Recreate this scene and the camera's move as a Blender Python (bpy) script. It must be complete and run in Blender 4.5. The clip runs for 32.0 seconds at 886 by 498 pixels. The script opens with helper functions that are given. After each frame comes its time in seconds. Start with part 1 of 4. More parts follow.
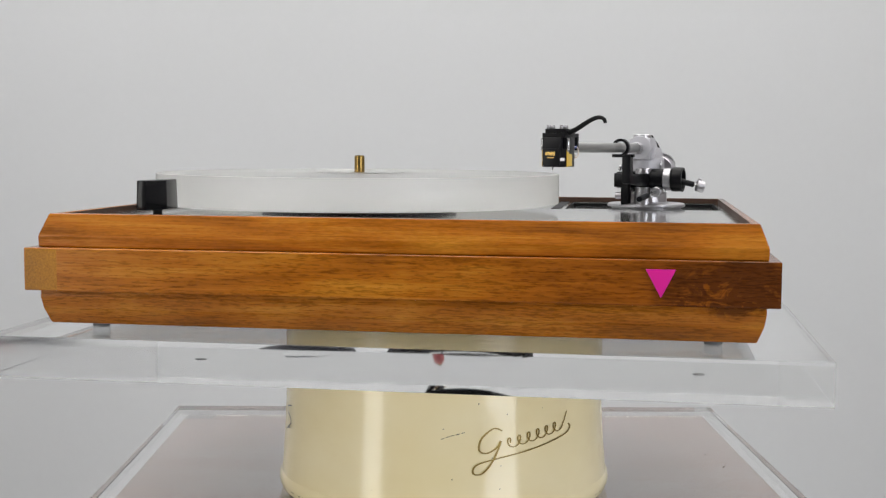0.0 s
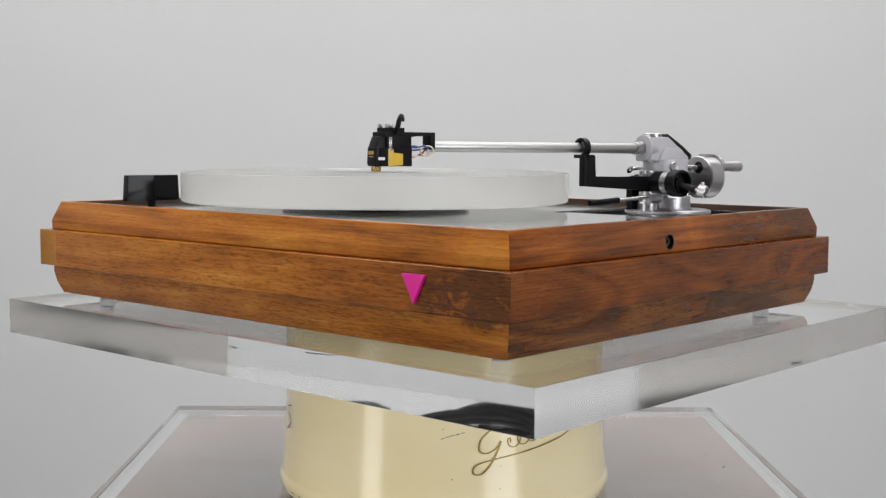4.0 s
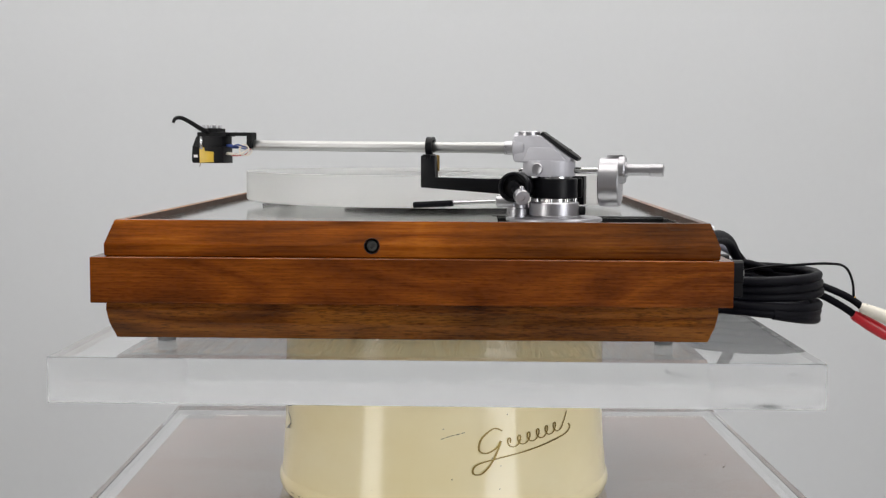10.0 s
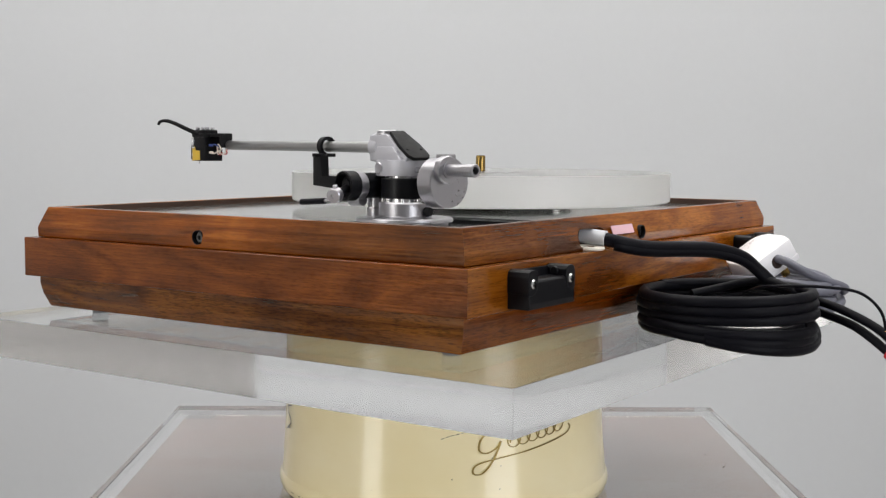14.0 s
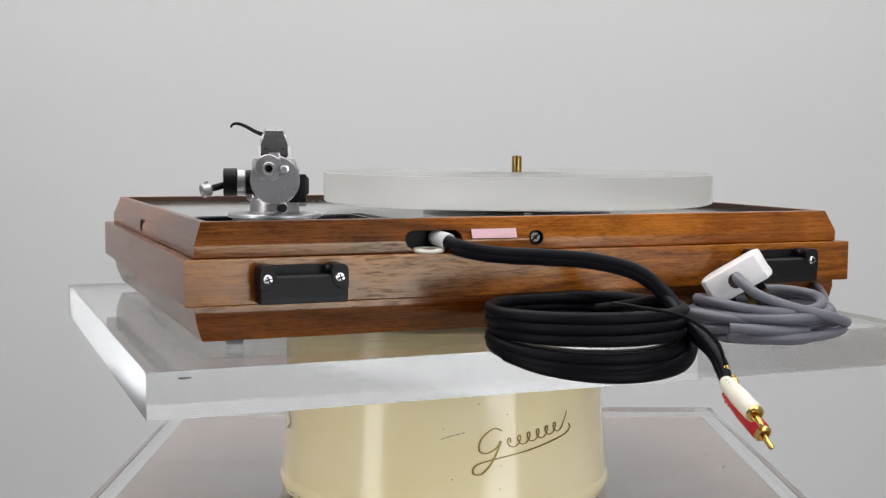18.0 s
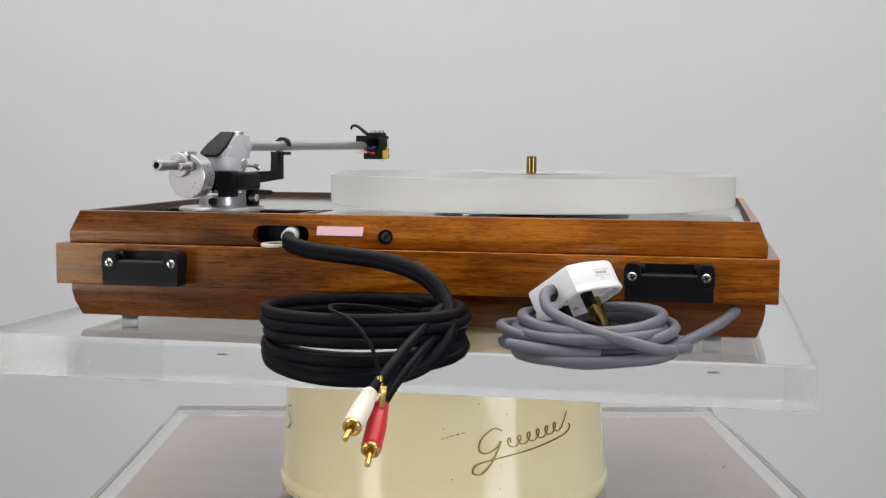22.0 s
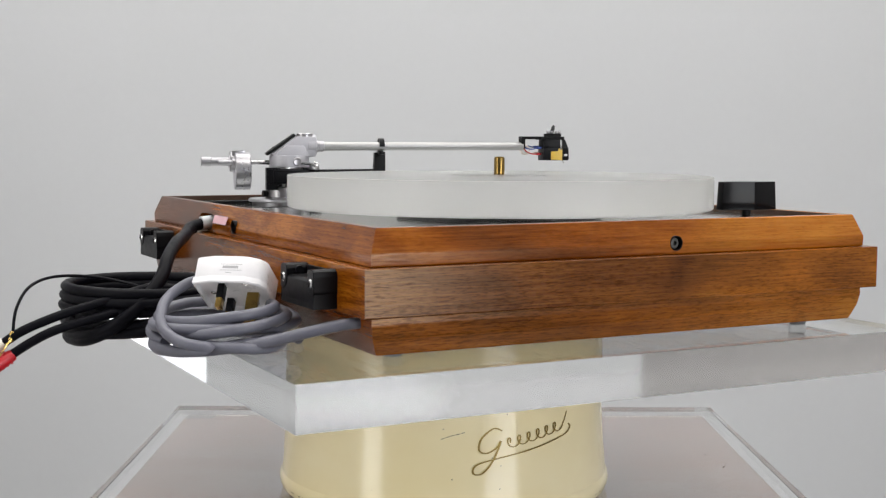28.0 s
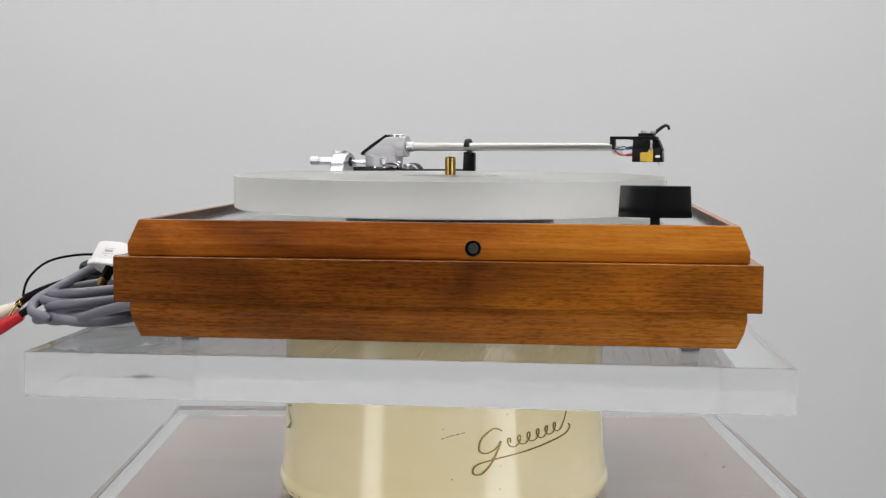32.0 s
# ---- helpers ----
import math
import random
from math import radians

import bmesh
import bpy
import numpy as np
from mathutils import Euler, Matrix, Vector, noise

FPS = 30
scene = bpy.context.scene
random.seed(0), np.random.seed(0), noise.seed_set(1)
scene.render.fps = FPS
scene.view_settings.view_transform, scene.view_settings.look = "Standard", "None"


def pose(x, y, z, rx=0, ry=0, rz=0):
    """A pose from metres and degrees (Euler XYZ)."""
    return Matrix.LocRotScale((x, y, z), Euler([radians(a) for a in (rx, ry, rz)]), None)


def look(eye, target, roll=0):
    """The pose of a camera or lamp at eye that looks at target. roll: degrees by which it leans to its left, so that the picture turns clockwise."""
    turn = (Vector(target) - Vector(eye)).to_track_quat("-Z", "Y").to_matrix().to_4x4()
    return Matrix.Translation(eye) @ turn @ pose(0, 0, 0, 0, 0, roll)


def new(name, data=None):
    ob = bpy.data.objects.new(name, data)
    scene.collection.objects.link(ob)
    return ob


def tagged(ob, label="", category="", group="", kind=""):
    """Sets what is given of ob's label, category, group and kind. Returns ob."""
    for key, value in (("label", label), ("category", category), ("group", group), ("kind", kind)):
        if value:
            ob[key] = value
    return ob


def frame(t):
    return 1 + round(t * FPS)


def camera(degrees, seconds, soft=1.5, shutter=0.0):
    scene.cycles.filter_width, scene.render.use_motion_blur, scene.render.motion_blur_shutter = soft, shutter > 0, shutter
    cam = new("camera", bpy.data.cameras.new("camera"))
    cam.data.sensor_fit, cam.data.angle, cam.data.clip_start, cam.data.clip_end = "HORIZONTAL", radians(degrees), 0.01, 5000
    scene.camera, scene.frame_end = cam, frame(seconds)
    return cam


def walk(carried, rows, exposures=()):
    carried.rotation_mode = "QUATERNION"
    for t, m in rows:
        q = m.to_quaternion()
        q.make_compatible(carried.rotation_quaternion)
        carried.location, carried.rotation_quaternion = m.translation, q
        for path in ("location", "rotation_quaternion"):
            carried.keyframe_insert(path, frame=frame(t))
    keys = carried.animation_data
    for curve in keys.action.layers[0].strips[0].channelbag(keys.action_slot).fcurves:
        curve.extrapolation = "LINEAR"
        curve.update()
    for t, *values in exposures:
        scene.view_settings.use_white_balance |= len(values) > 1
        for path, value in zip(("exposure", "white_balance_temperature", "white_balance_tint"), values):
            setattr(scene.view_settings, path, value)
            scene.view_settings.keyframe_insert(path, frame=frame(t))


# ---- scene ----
# Camera on a tripod before a slowly turning display stand.
LENS = 39.234
EYE = (0.0, -0.933, 1.0191)
TILT, PAN, LEAN = -4.809, 0.089, 0.31
cam = camera(LENS, 32.0, soft=1.3)
AIM = (-math.sin(radians(PAN)) * math.cos(radians(TILT)), math.cos(radians(PAN)) * math.cos(radians(TILT)), math.sin(radians(TILT)))
CAM_POSE = look(EYE, [e + a for e, a in zip(EYE, AIM)], LEAN)
walk(cam, [(0, CAM_POSE), (32, CAM_POSE)])

# ---- light: tall daylight windows beside the camera, ceiling panels ----
world = bpy.data.worlds.new("world")
world.use_nodes = True
scene.world = world
_n = world.node_tree.nodes
_sky = _n.new("ShaderNodeTexSky")
_sky.sky_type, _sky.sun_disc = "NISHITA", False
_sky.sun_elevation, _sky.sun_rotation = radians(35), radians(200)
_n["Background"].inputs["Strength"].default_value = 0.08
world.node_tree.links.new(_sky.outputs[0], _n["Background"].inputs["Color"])


def area_lamp(name, eye, target, sx, sy, power, colour):
    data = bpy.data.lights.new(name, "AREA")
    data.shape, data.size, data.size_y, data.energy, data.color = "RECTANGLE", sx, sy, power, colour
    ob = new(name, data)
    ob.matrix_basis = look(eye, target)
    return ob


area_lamp("window_light", (-2.19, -1.97, 1.3), (0, -1.97, 1.3), 0.93, 2.1, 26, (1.0, 0.985, 0.94))
area_lamp("window_light", (2.19, -2.97, 1.3), (0, -2.97, 1.3), 2.24, 2.1, 69, (0.97, 0.98, 1.0))
area_lamp("ceiling_light_lamp", (-1.0, -0.5, 2.655), (-1.0, -0.5, 0), 1.8, 1.2, 11.5, (1.0, 0.97, 0.92))
area_lamp("ceiling_light_lamp", (1.0, -0.5, 2.655), (1.0, -0.5, 0), 1.8, 1.2, 11.5, (1.0, 0.97, 0.92))
area_lamp("ceiling_light_lamp", (0.0, 0.9, 2.655), (0.0, 0.9, 0), 3.2, 1.1, 19, (1.0, 0.98, 0.95))


# ---- materials ----
class Mat:
    """A small node builder round one Principled shader."""

    def __init__(self, name, colour=(0.5, 0.5, 0.5), rough=0.5, metal=0.0, **more):
        self.m = bpy.data.materials.new(name)
        self.m.use_nodes = True
        self.nt = self.m.node_tree
        self.p = self.nt.nodes["Principled BSDF"]
        self.put(("Base Color", (*colour, 1)), ("Roughness", rough), ("Metallic", metal), *more.items())

    def put(self, *pairs):
        for key, value in pairs:
            self.set(self.p.inputs[key.replace("_", " ")], value)

    def set(self, socket, value):
        if isinstance(value, bpy.types.NodeSocket):
            self.nt.links.new(value, socket)
        else:
            socket.default_value = value

    def node(self, kind, out=0, op="", **ins):
        n = self.nt.nodes.new(kind)
        if op:
            n.operation = op
        for key, value in ins.items():
            sock = n.inputs[int(key[1:])] if key[0] == "i" and key[1:].isdigit() else n.inputs[key.replace("_", " ")]
            self.set(sock, value)
        return n.outputs[out]

    def coords(self, scale=(1, 1, 1), at=(0, 0, 0), turn=(0, 0, 0)):
        tc = self.node("ShaderNodeTexCoord", 3)
        return self.node("ShaderNodeMapping", Vector=tc, Scale=scale, Location=at, Rotation=turn)

    def noise(self, vec, scale=5.0, detail=4.0, rough=0.55, distortion=0.0):
        return self.node("ShaderNodeTexNoise", Vector=vec, Scale=scale, Detail=detail, Roughness=rough, Distortion=distortion)

    def ramp(self, fac, *stops):
        n = self.nt.nodes.new("ShaderNodeValToRGB")
        self.set(n.inputs[0], fac)
        el = n.color_ramp.elements
        while len(el) < len(stops):
            el.new(0.5)
        for e, (pos, c) in zip(el, stops):
            e.position = pos
            e.color = (*c, 1) if isinstance(c, tuple) else (c, c, c, 1)
        return n.outputs[0]

    def mix(self, fac, a, b, mode="MIX"):
        n = self.nt.nodes.new("ShaderNodeMix")
        n.data_type, n.blend_type = "RGBA", mode
        for i, v in ((0, fac), (6, a), (7, b)):
            v = (*v, 1) if isinstance(v, tuple) and len(v) == 3 else v
            self.set(n.inputs[i], v)
        return n.outputs[2]

    def math(self, op, a, b=0.5):
        return self.node("ShaderNodeMath", op=op, i0=a, i1=b)

    def bump(self, height, strength=0.2, distance=0.001):
        self.put(("Normal", self.node("ShaderNodeBump", Height=height, Strength=strength, Distance=distance)))


def wood(name, axis, dark, mid, light, seed=0.0, shift=None, ring=1.0, pore=0.5, figure=0.34, blotch=0.5, knot=None, lines=8.0):
    """Lacquered walnut veneer with its grain along x or y. shift: a second tone (dark, mid, light) that takes over past a place on the axis.
    blotch: strength of the broad dark and pale patches; knot: a dark burl at (along, height, radius)."""
    M = Mat(name, rough=0.34)
    stretch = lambda along, cross: (along, cross, cross) if axis == "x" else (cross, along, cross)
    warp = M.noise(M.coords(stretch(5.0, 12), (seed, seed * 0.7, seed * 1.3)), 1.0, 3.0)
    rings_in = M.noise(M.coords(stretch(2.6, 17), (seed * 2, 0, seed)), 1.0, 2.0, 0.45, 1.1 * ring)
    rings = M.math("PINGPONG", M.math("MULTIPLY", rings_in, lines), 1.0)
    fibre = M.noise(M.coords(stretch(22, 800), (0, seed, 0)), 1.0, 5.0, 0.6)
    pores = M.noise(M.coords(stretch(200, 1400), (seed, 0, 0)), 1.0, 2.0, 0.5)
    flecks = M.noise(M.coords(stretch(85, 900), (0, seed * 2, seed)), 1.0, 2.0, 0.5)
    dense = M.noise(M.coords(stretch(7, 30), (seed, seed, 0)), 1.0, 2.0)
    patch = M.noise(M.coords(stretch(11, 13), (0, 0, seed * 3), (0, 0.35 if axis == "x" else 0, 0)), 1.0, 2.5, 0.5, 0.8)
    tone = M.math("ADD", M.math("MULTIPLY", rings, figure), M.math("ADD", 0.33, M.math("MULTIPLY", M.math("SUBTRACT", fibre, 0.5), 0.66)))
    tone = M.math("ADD", tone, M.math("MULTIPLY", M.math("SUBTRACT", patch, 0.5), blotch * 1.5))
    tone = M.math("ADD", tone, M.math("MULTIPLY", M.math("SUBTRACT", warp, 0.5), 0.5))
    if knot:
        along, height, radius = knot
        at = (along, 0, height) if axis == "x" else (0, along, height)
        mask = (1, 0, 1.6) if axis == "x" else (0, 1, 1.6)
        off = M.node("ShaderNodeVectorMath", op="MULTIPLY", i0=M.node("ShaderNodeVectorMath", op="SUBTRACT", i0=M.coords(), i1=at), i1=mask)
        far = M.node("ShaderNodeVectorMath", 1, op="LENGTH", i0=off)
        curl = M.noise(M.coords((70, 70, 110), (seed, 0, 0)), 1.0, 4.0, 0.6, 1.5)
        near = M.math("SUBTRACT", 1.0, M.math("DIVIDE", far, radius))
        near.node.use_clamp = True
        tone = M.math("SUBTRACT", tone, M.math("MULTIPLY", near, M.ramp(curl, (0.36, 0.1), (0.56, 1.0))))
    col = M.ramp(tone, (0.12, dark), (0.5, mid), (0.9, light))
    if shift:
        at, width, d2, m2, l2, sign = shift
        sep = M.node("ShaderNodeSeparateXYZ", 0 if axis == "x" else 1, Vector=M.coords())
        pos = M.math("ADD", M.math("MULTIPLY", sep, sign / width), 0.5 - sign * at / width)
        pos = M.math("ADD", pos, M.math("MULTIPLY", M.math("SUBTRACT", warp, 0.5), 1.3))
        col = M.mix(M.ramp(pos, (0.1, 0.0), (0.9, 1.0)), col, M.ramp(tone, (0.12, d2), (0.5, m2), (0.9, l2)))
    pitted = M.math("ADD", M.math("ADD", M.math("MULTIPLY", pores, 0.55), M.math("MULTIPLY", flecks, 0.45)), M.math("MULTIPLY", M.math("SUBTRACT", dense, 0.5), 0.22))
    pore_mask = M.ramp(pitted, (0.48, 1.0), (0.60, pore))
    col = M.mix(1.0, col, pore_mask, "MULTIPLY")
    gloss = M.ramp(fibre, (0.3, 0.17), (0.7, 0.25))
    lacquer = M.ramp(pitted, (0.47, 0.74), (0.61, 0.26))
    M.put(("Base Color", col), ("Roughness", gloss), ("IOR", 1.5), ("Specular IOR Level", lacquer), ("Specular Tint", (1.0, 0.87, 0.68, 1)))
    M.bump(fibre, 0.05, 0.0003)
    return M.m


ORANGE = ((0.140, 0.037, 0.0020), (0.365, 0.110, 0.0058), (0.540, 0.218, 0.0190))
GOLD = ((0.205, 0.078, 0.0028), (0.475, 0.197, 0.0090), (0.650, 0.325, 0.0280))
AMBER = ((0.088, 0.0200, 0.0009), (0.250, 0.066, 0.0028), (0.430, 0.144, 0.0100))
CHESTNUT = ((0.035, 0.0072, 0.0004), (0.116, 0.0275, 0.0011), (0.250, 0.078, 0.0055))
RUSSET = ((0.048, 0.0090, 0.0005), (0.134, 0.0280, 0.0014), (0.268, 0.070, 0.0052))
UMBER = ((0.070, 0.0140, 0.0007), (0.198, 0.0455, 0.0021), (0.360, 0.107, 0.0078))
# front's amber right end paints in weaker reflected light along with veneer tone
wood_front = wood("walnut_front", "x", *ORANGE, seed=1.3, ring=0.8, pore=0.58, figure=0.3, shift=(0.08, 0.2, *AMBER, 1), knot=(0.205, 0.028, 0.05))
wood_front_top = wood("walnut_front_top", "x", *ORANGE, seed=6.4, ring=0.9, pore=0.75, blotch=0.35)
wood_front_low = wood("walnut_front_low", "x", *ORANGE, seed=8.2, ring=0.5, pore=0.6, knot=(0.205, 0.03, 0.024))
wood_end = wood("walnut_end_grain", "y", *GOLD, seed=15.2, ring=0.4, pore=0.92, figure=0.15, blotch=0.1)
wood_right = wood("walnut_right", "y", *RUSSET, seed=4.1, ring=1.6, figure=0.24, pore=0.72, lines=15.0, blotch=0.4)
wood_right_top = wood("walnut_right_top", "y", *UMBER, seed=5.6, ring=1.4, shift=(0.05, 0.08, *CHESTNUT, 1), pore=0.8, blotch=0.8)
wood_right_low = wood("walnut_right_low", "y", *CHESTNUT, seed=11.3, ring=1.0, lines=14.0)
# back's chestnut end likewise mixes veneer tone with painted-in lower light
wood_back = wood("walnut_back", "x", *AMBER, seed=7.7, ring=1.5, shift=(0.06, 0.2, *CHESTNUT, 1), figure=0.4, pore=0.6)
wood_back_top = wood("walnut_back_top", "x", *AMBER, seed=10.2, ring=1.2, pore=0.65, shift=(0.07, 0.2, *CHESTNUT, 1), blotch=0.7)
wood_back_low = wood("walnut_back_low", "x", *RUSSET, seed=13.9, ring=0.8, pore=0.6)
wood_left = wood("walnut_left", "y", *CHESTNUT, seed=2.9, ring=0.8, pore=0.62, shift=(-0.06, 0.07, *ORANGE, -1), figure=0.25)
wood_left_top = wood("walnut_left_top", "y", *UMBER, seed=12.4, ring=0.8, shift=(-0.06, 0.08, *ORANGE, -1), pore=0.78)
wood_left_low = wood("walnut_left_low", "y", *AMBER, seed=3.3, ring=0.5, shift=(-0.03, 0.12, *ORANGE, -1), pore=0.6)
wood_under = wood("plain_underside", "x", (0.22, 0.12, 0.05), (0.34, 0.20, 0.095), (0.44, 0.28, 0.15), seed=9.1, pore=0.9, figure=0.15)


def speckled(name, colour, rough, metal=0.0, vary=0.12, scale=300, bump=0.05, **more):
    """A plain finish with fine mottling, uneven gloss and slight relief."""
    M = Mat(name, colour, rough, metal, **more)
    fine = M.noise(M.coords((scale,) * 3), 1.0, 4.0)
    wide = M.noise(M.coords((scale * 0.06,) * 3), 1.0, 3.0)
    both = M.math("ADD", M.math("MULTIPLY", fine, 0.5), M.math("MULTIPLY", wide, 0.5))
    lo, hi = tuple(c * (1 - vary) for c in colour), tuple(min(1, c * (1 + vary)) for c in colour)
    M.put(("Base Color", M.ramp(both, (0.3, lo), (0.7, hi))), ("Roughness", M.ramp(both, (0.3, max(0.02, rough * 0.8)), (0.7, min(1.0, rough * 1.25)))))
    if bump:
        M.bump(fine, bump, 0.0003)
    return M.m


black_plastic = speckled("black_plastic", (0.005, 0.005, 0.0065), 0.36, bump=0.05, Specular_IOR_Level=0.16)
black_gloss = speckled("black_gloss", (0.005, 0.005, 0.006), 0.14, bump=0.0, Specular_IOR_Level=0.18)
black_satin = speckled("black_satin_metal", (0.006, 0.006, 0.007), 0.5, bump=0.0, Specular_IOR_Level=0.15)
black_rubber = speckled("black_rubber", (0.0035, 0.0035, 0.006), 0.46, bump=0.06, Specular_IOR_Level=0.1)
grey_rubber = speckled("grey_cable_sheath", (0.128, 0.13, 0.165), 0.42, vary=0.08)
tube_metal = speckled("drawn_aluminium", (0.41, 0.408, 0.41), 0.37, 1.0, vary=0.03, scale=500, bump=0.0)
silver = speckled("satin_aluminium", (0.46, 0.452, 0.48), 0.31, 1.0, vary=0.03, scale=500, bump=0.0)
gunmetal = speckled("gunmetal", (0.13, 0.13, 0.125), 0.34, 0.8)
steel = speckled("polished_steel", (0.6, 0.6, 0.61), 0.2, 1.0, vary=0.03, bump=0.0)
silver_paint = speckled("silver_paint", (0.49, 0.485, 0.525), 0.5, 0.35, vary=0.04, scale=900, bump=0.02)
brass = speckled("brass", (0.31, 0.205, 0.065), 0.24, 1.0, vary=0.1, bump=0.0)
gold = speckled("gold_plate", (0.66, 0.45, 0.15), 0.22, 1.0, vary=0.06)
yellow = speckled("yellow_plastic", (0.70, 0.46, 0.05), 0.35)
white_plastic = speckled("white_plastic", (0.86, 0.85, 0.88), 0.3, vary=0.03)
pale_sleeve = speckled("pale_grey_sleeve", (0.60, 0.61, 0.65), 0.4, vary=0.04)
pale_print = speckled("pale_grey_print", (0.42, 0.42, 0.44), 0.5, vary=0.04)
cream_plastic = speckled("cream_plastic", (0.72, 0.68, 0.60), 0.4, vary=0.05)
red_plastic = speckled("red_plastic", (0.50, 0.012, 0.022), 0.32, vary=0.1)
blue_wire = speckled("blue_wire", (0.03, 0.06, 0.25), 0.4)
white_wire = speckled("white_wire", (0.70, 0.62, 0.55), 0.4)
magenta = speckled("magenta_acrylic", (0.66, 0.005, 0.27), 0.4, vary=0.03, bump=0.0)
pink_paper = speckled("pink_paper", (0.76, 0.48, 0.53), 0.7, vary=0.05)
rebate_brown = speckled("dark_brown_rebate", (0.045, 0.018, 0.008), 0.6, vary=0.3)
foot_grey = speckled("grey_rubber_foot", (0.14, 0.145, 0.15), 0.6)
ink = speckled("dark_ink", (0.03, 0.028, 0.03), 0.5)
gold_ink = speckled("gold_transfer", (0.24, 0.165, 0.035), 0.34, 0.5, vary=0.2)
rust = speckled("dark_chips", (0.05, 0.03, 0.025), 0.7, vary=0.4)
red_chip = speckled("red_chips", (0.35, 0.03, 0.03), 0.6)

M = Mat("brushed_grey_plate", (0.42, 0.435, 0.43), 0.22, 0.85)
_f = M.noise(M.coords((60, 900, 60)), 1.0, 4.0)
M.put(("Base Color", M.ramp(_f, (0.3, (0.38, 0.395, 0.39)), (0.7, (0.45, 0.465, 0.46)))), ("Roughness", M.ramp(_f, (0.3, 0.07), (0.7, 0.13))))
plate_grey = M.m

M = Mat("frosted_acrylic", (0.96, 0.96, 0.94), 0.4, Transmission_Weight=0.95, IOR=1.4)
_w = M.noise(M.coords((9, 9, 30)), 1.0, 3.0)
M.put(("Base Color", M.ramp(_w, (0.3, (0.93, 0.928, 0.915)), (0.7, (0.98, 0.977, 0.965)))), ("Roughness", M.ramp(_w, (0.3, 0.36), (0.7, 0.46))))
M.bump(M.noise(M.coords((1500,) * 3), 1.0, 3.0), 0.05, 0.0002)
frosted = M.m
M = Mat("polished_acrylic_top", (0.96, 0.965, 0.955), 0.08, Transmission_Weight=1.0, IOR=1.4)
M.put(("Roughness", M.ramp(M.noise(M.coords((6,) * 3), 1.0, 2.0), (0.3, 0.3), (0.7, 0.36))))
polished = M.m

M = Mat("clear_acrylic", (0.985, 0.99, 0.99), 0.0, Transmission_Weight=1.0, IOR=1.49)
acrylic = M.m
M = Mat("cut_acrylic_edge", (0.985, 0.99, 0.99), 0.02, Transmission_Weight=1.0, IOR=1.49)
M.put(("Roughness", M.ramp(M.noise(M.coords((14, 14, 50)), 1.0, 3.0), (0.35, 0.035), (0.7, 0.075))))
M.bump(M.noise(M.coords((9, 9, 22)), 1.0, 2.0), 0.06, 0.0006)
acrylic_edge = M.m
M = Mat("sawn_acrylic_end", (0.985, 0.99, 0.99), 0.16, Transmission_Weight=1.0, IOR=1.49)
M.put(("Roughness", M.ramp(M.noise(M.coords((9, 9, 60)), 1.0, 3.0), (0.35, 0.10), (0.7, 0.16))))
acrylic_end = M.m

M = Mat("cream_enamel", (0.62, 0.52, 0.28), 0.16, Coat_Weight=0.4, Coat_Roughness=0.05)
_w = M.noise(M.coords((14, 14, 20)), 1.0, 4.0)
_f = M.noise(M.coords((260,) * 3), 1.0, 5.0)
_c = M.ramp(_w, (0.3, (0.87, 0.745, 0.43)), (0.7, (0.91, 0.805, 0.52)))
_c = M.mix(M.ramp(_f, (0.72, 0.0), (0.80, 0.35)), _c, (0.30, 0.22, 0.10))
M.put(("Base Color", _c), ("Roughness", M.ramp(_w, (0.3, 0.12), (0.7, 0.24))))
M.bump(_w, 0.25, 0.002)
cream = M.m

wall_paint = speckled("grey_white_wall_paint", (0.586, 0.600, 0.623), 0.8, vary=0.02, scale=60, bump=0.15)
# darkened so the unseen wall behind the camera throws back little light
dimmed_paint = speckled("dimmed_wall_paint", (0.17, 0.165, 0.16), 0.8, vary=0.05, scale=60, bump=0.15)
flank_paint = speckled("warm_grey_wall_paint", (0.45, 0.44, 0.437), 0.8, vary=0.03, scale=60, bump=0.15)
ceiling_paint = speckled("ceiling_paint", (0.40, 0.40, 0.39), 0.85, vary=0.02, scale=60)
floor_mat = speckled("grey_floor_covering", (0.32, 0.315, 0.31), 0.6, vary=0.15, scale=120)
M = Mat("pale_mauve_board", (0.2, 0.15, 0.14), 0.6)
_w = M.noise(M.coords((5, 22, 5)), 1.0, 5.0, 0.6, 0.4)
_f = M.noise(M.coords((60, 600, 60)), 1.0, 4.0)
_c = M.ramp(_w, (0.35, (0.27, 0.205, 0.185)), (0.5, (0.23, 0.145, 0.115)), (0.66, (0.23, 0.12, 0.075)))
M.put(("Base Color", M.mix(0.25, _c, M.ramp(_f, (0.3, (0.14, 0.11, 0.11)), (0.7, (0.25, 0.22, 0.22))))))
stand_mat = M.m
frame_white = speckled("white_frame_paint", (0.75, 0.75, 0.74), 0.4, vary=0.03)
M = Mat("window_glass", (1, 1, 1), 0.0, Transmission_Weight=1.0, IOR=1.02)
glass = M.m
M = Mat("lit_diffuser", (0.9, 0.9, 0.88), 0.5, Emission_Color=(1.0, 0.97, 0.92, 1), Emission_Strength=1.2)
diffuser = M.m

# ---- building tools; local numbers in millimetres from the turning axis, height zero at 1.02 m ----
Z0 = 1.02
MM = 0.001
SPINNING = []


def thing(name, origin, label, category, group="", spins=True):
    e = new(name)
    e.empty_display_size = 0.02
    e.matrix_basis = Matrix.Translation((origin[0] * MM, origin[1] * MM, Z0 + origin[2] * MM))
    e["o"] = [float(v) for v in origin]
    tagged(e, label, category, group)
    if spins:
        SPINNING.append(e)
    return e


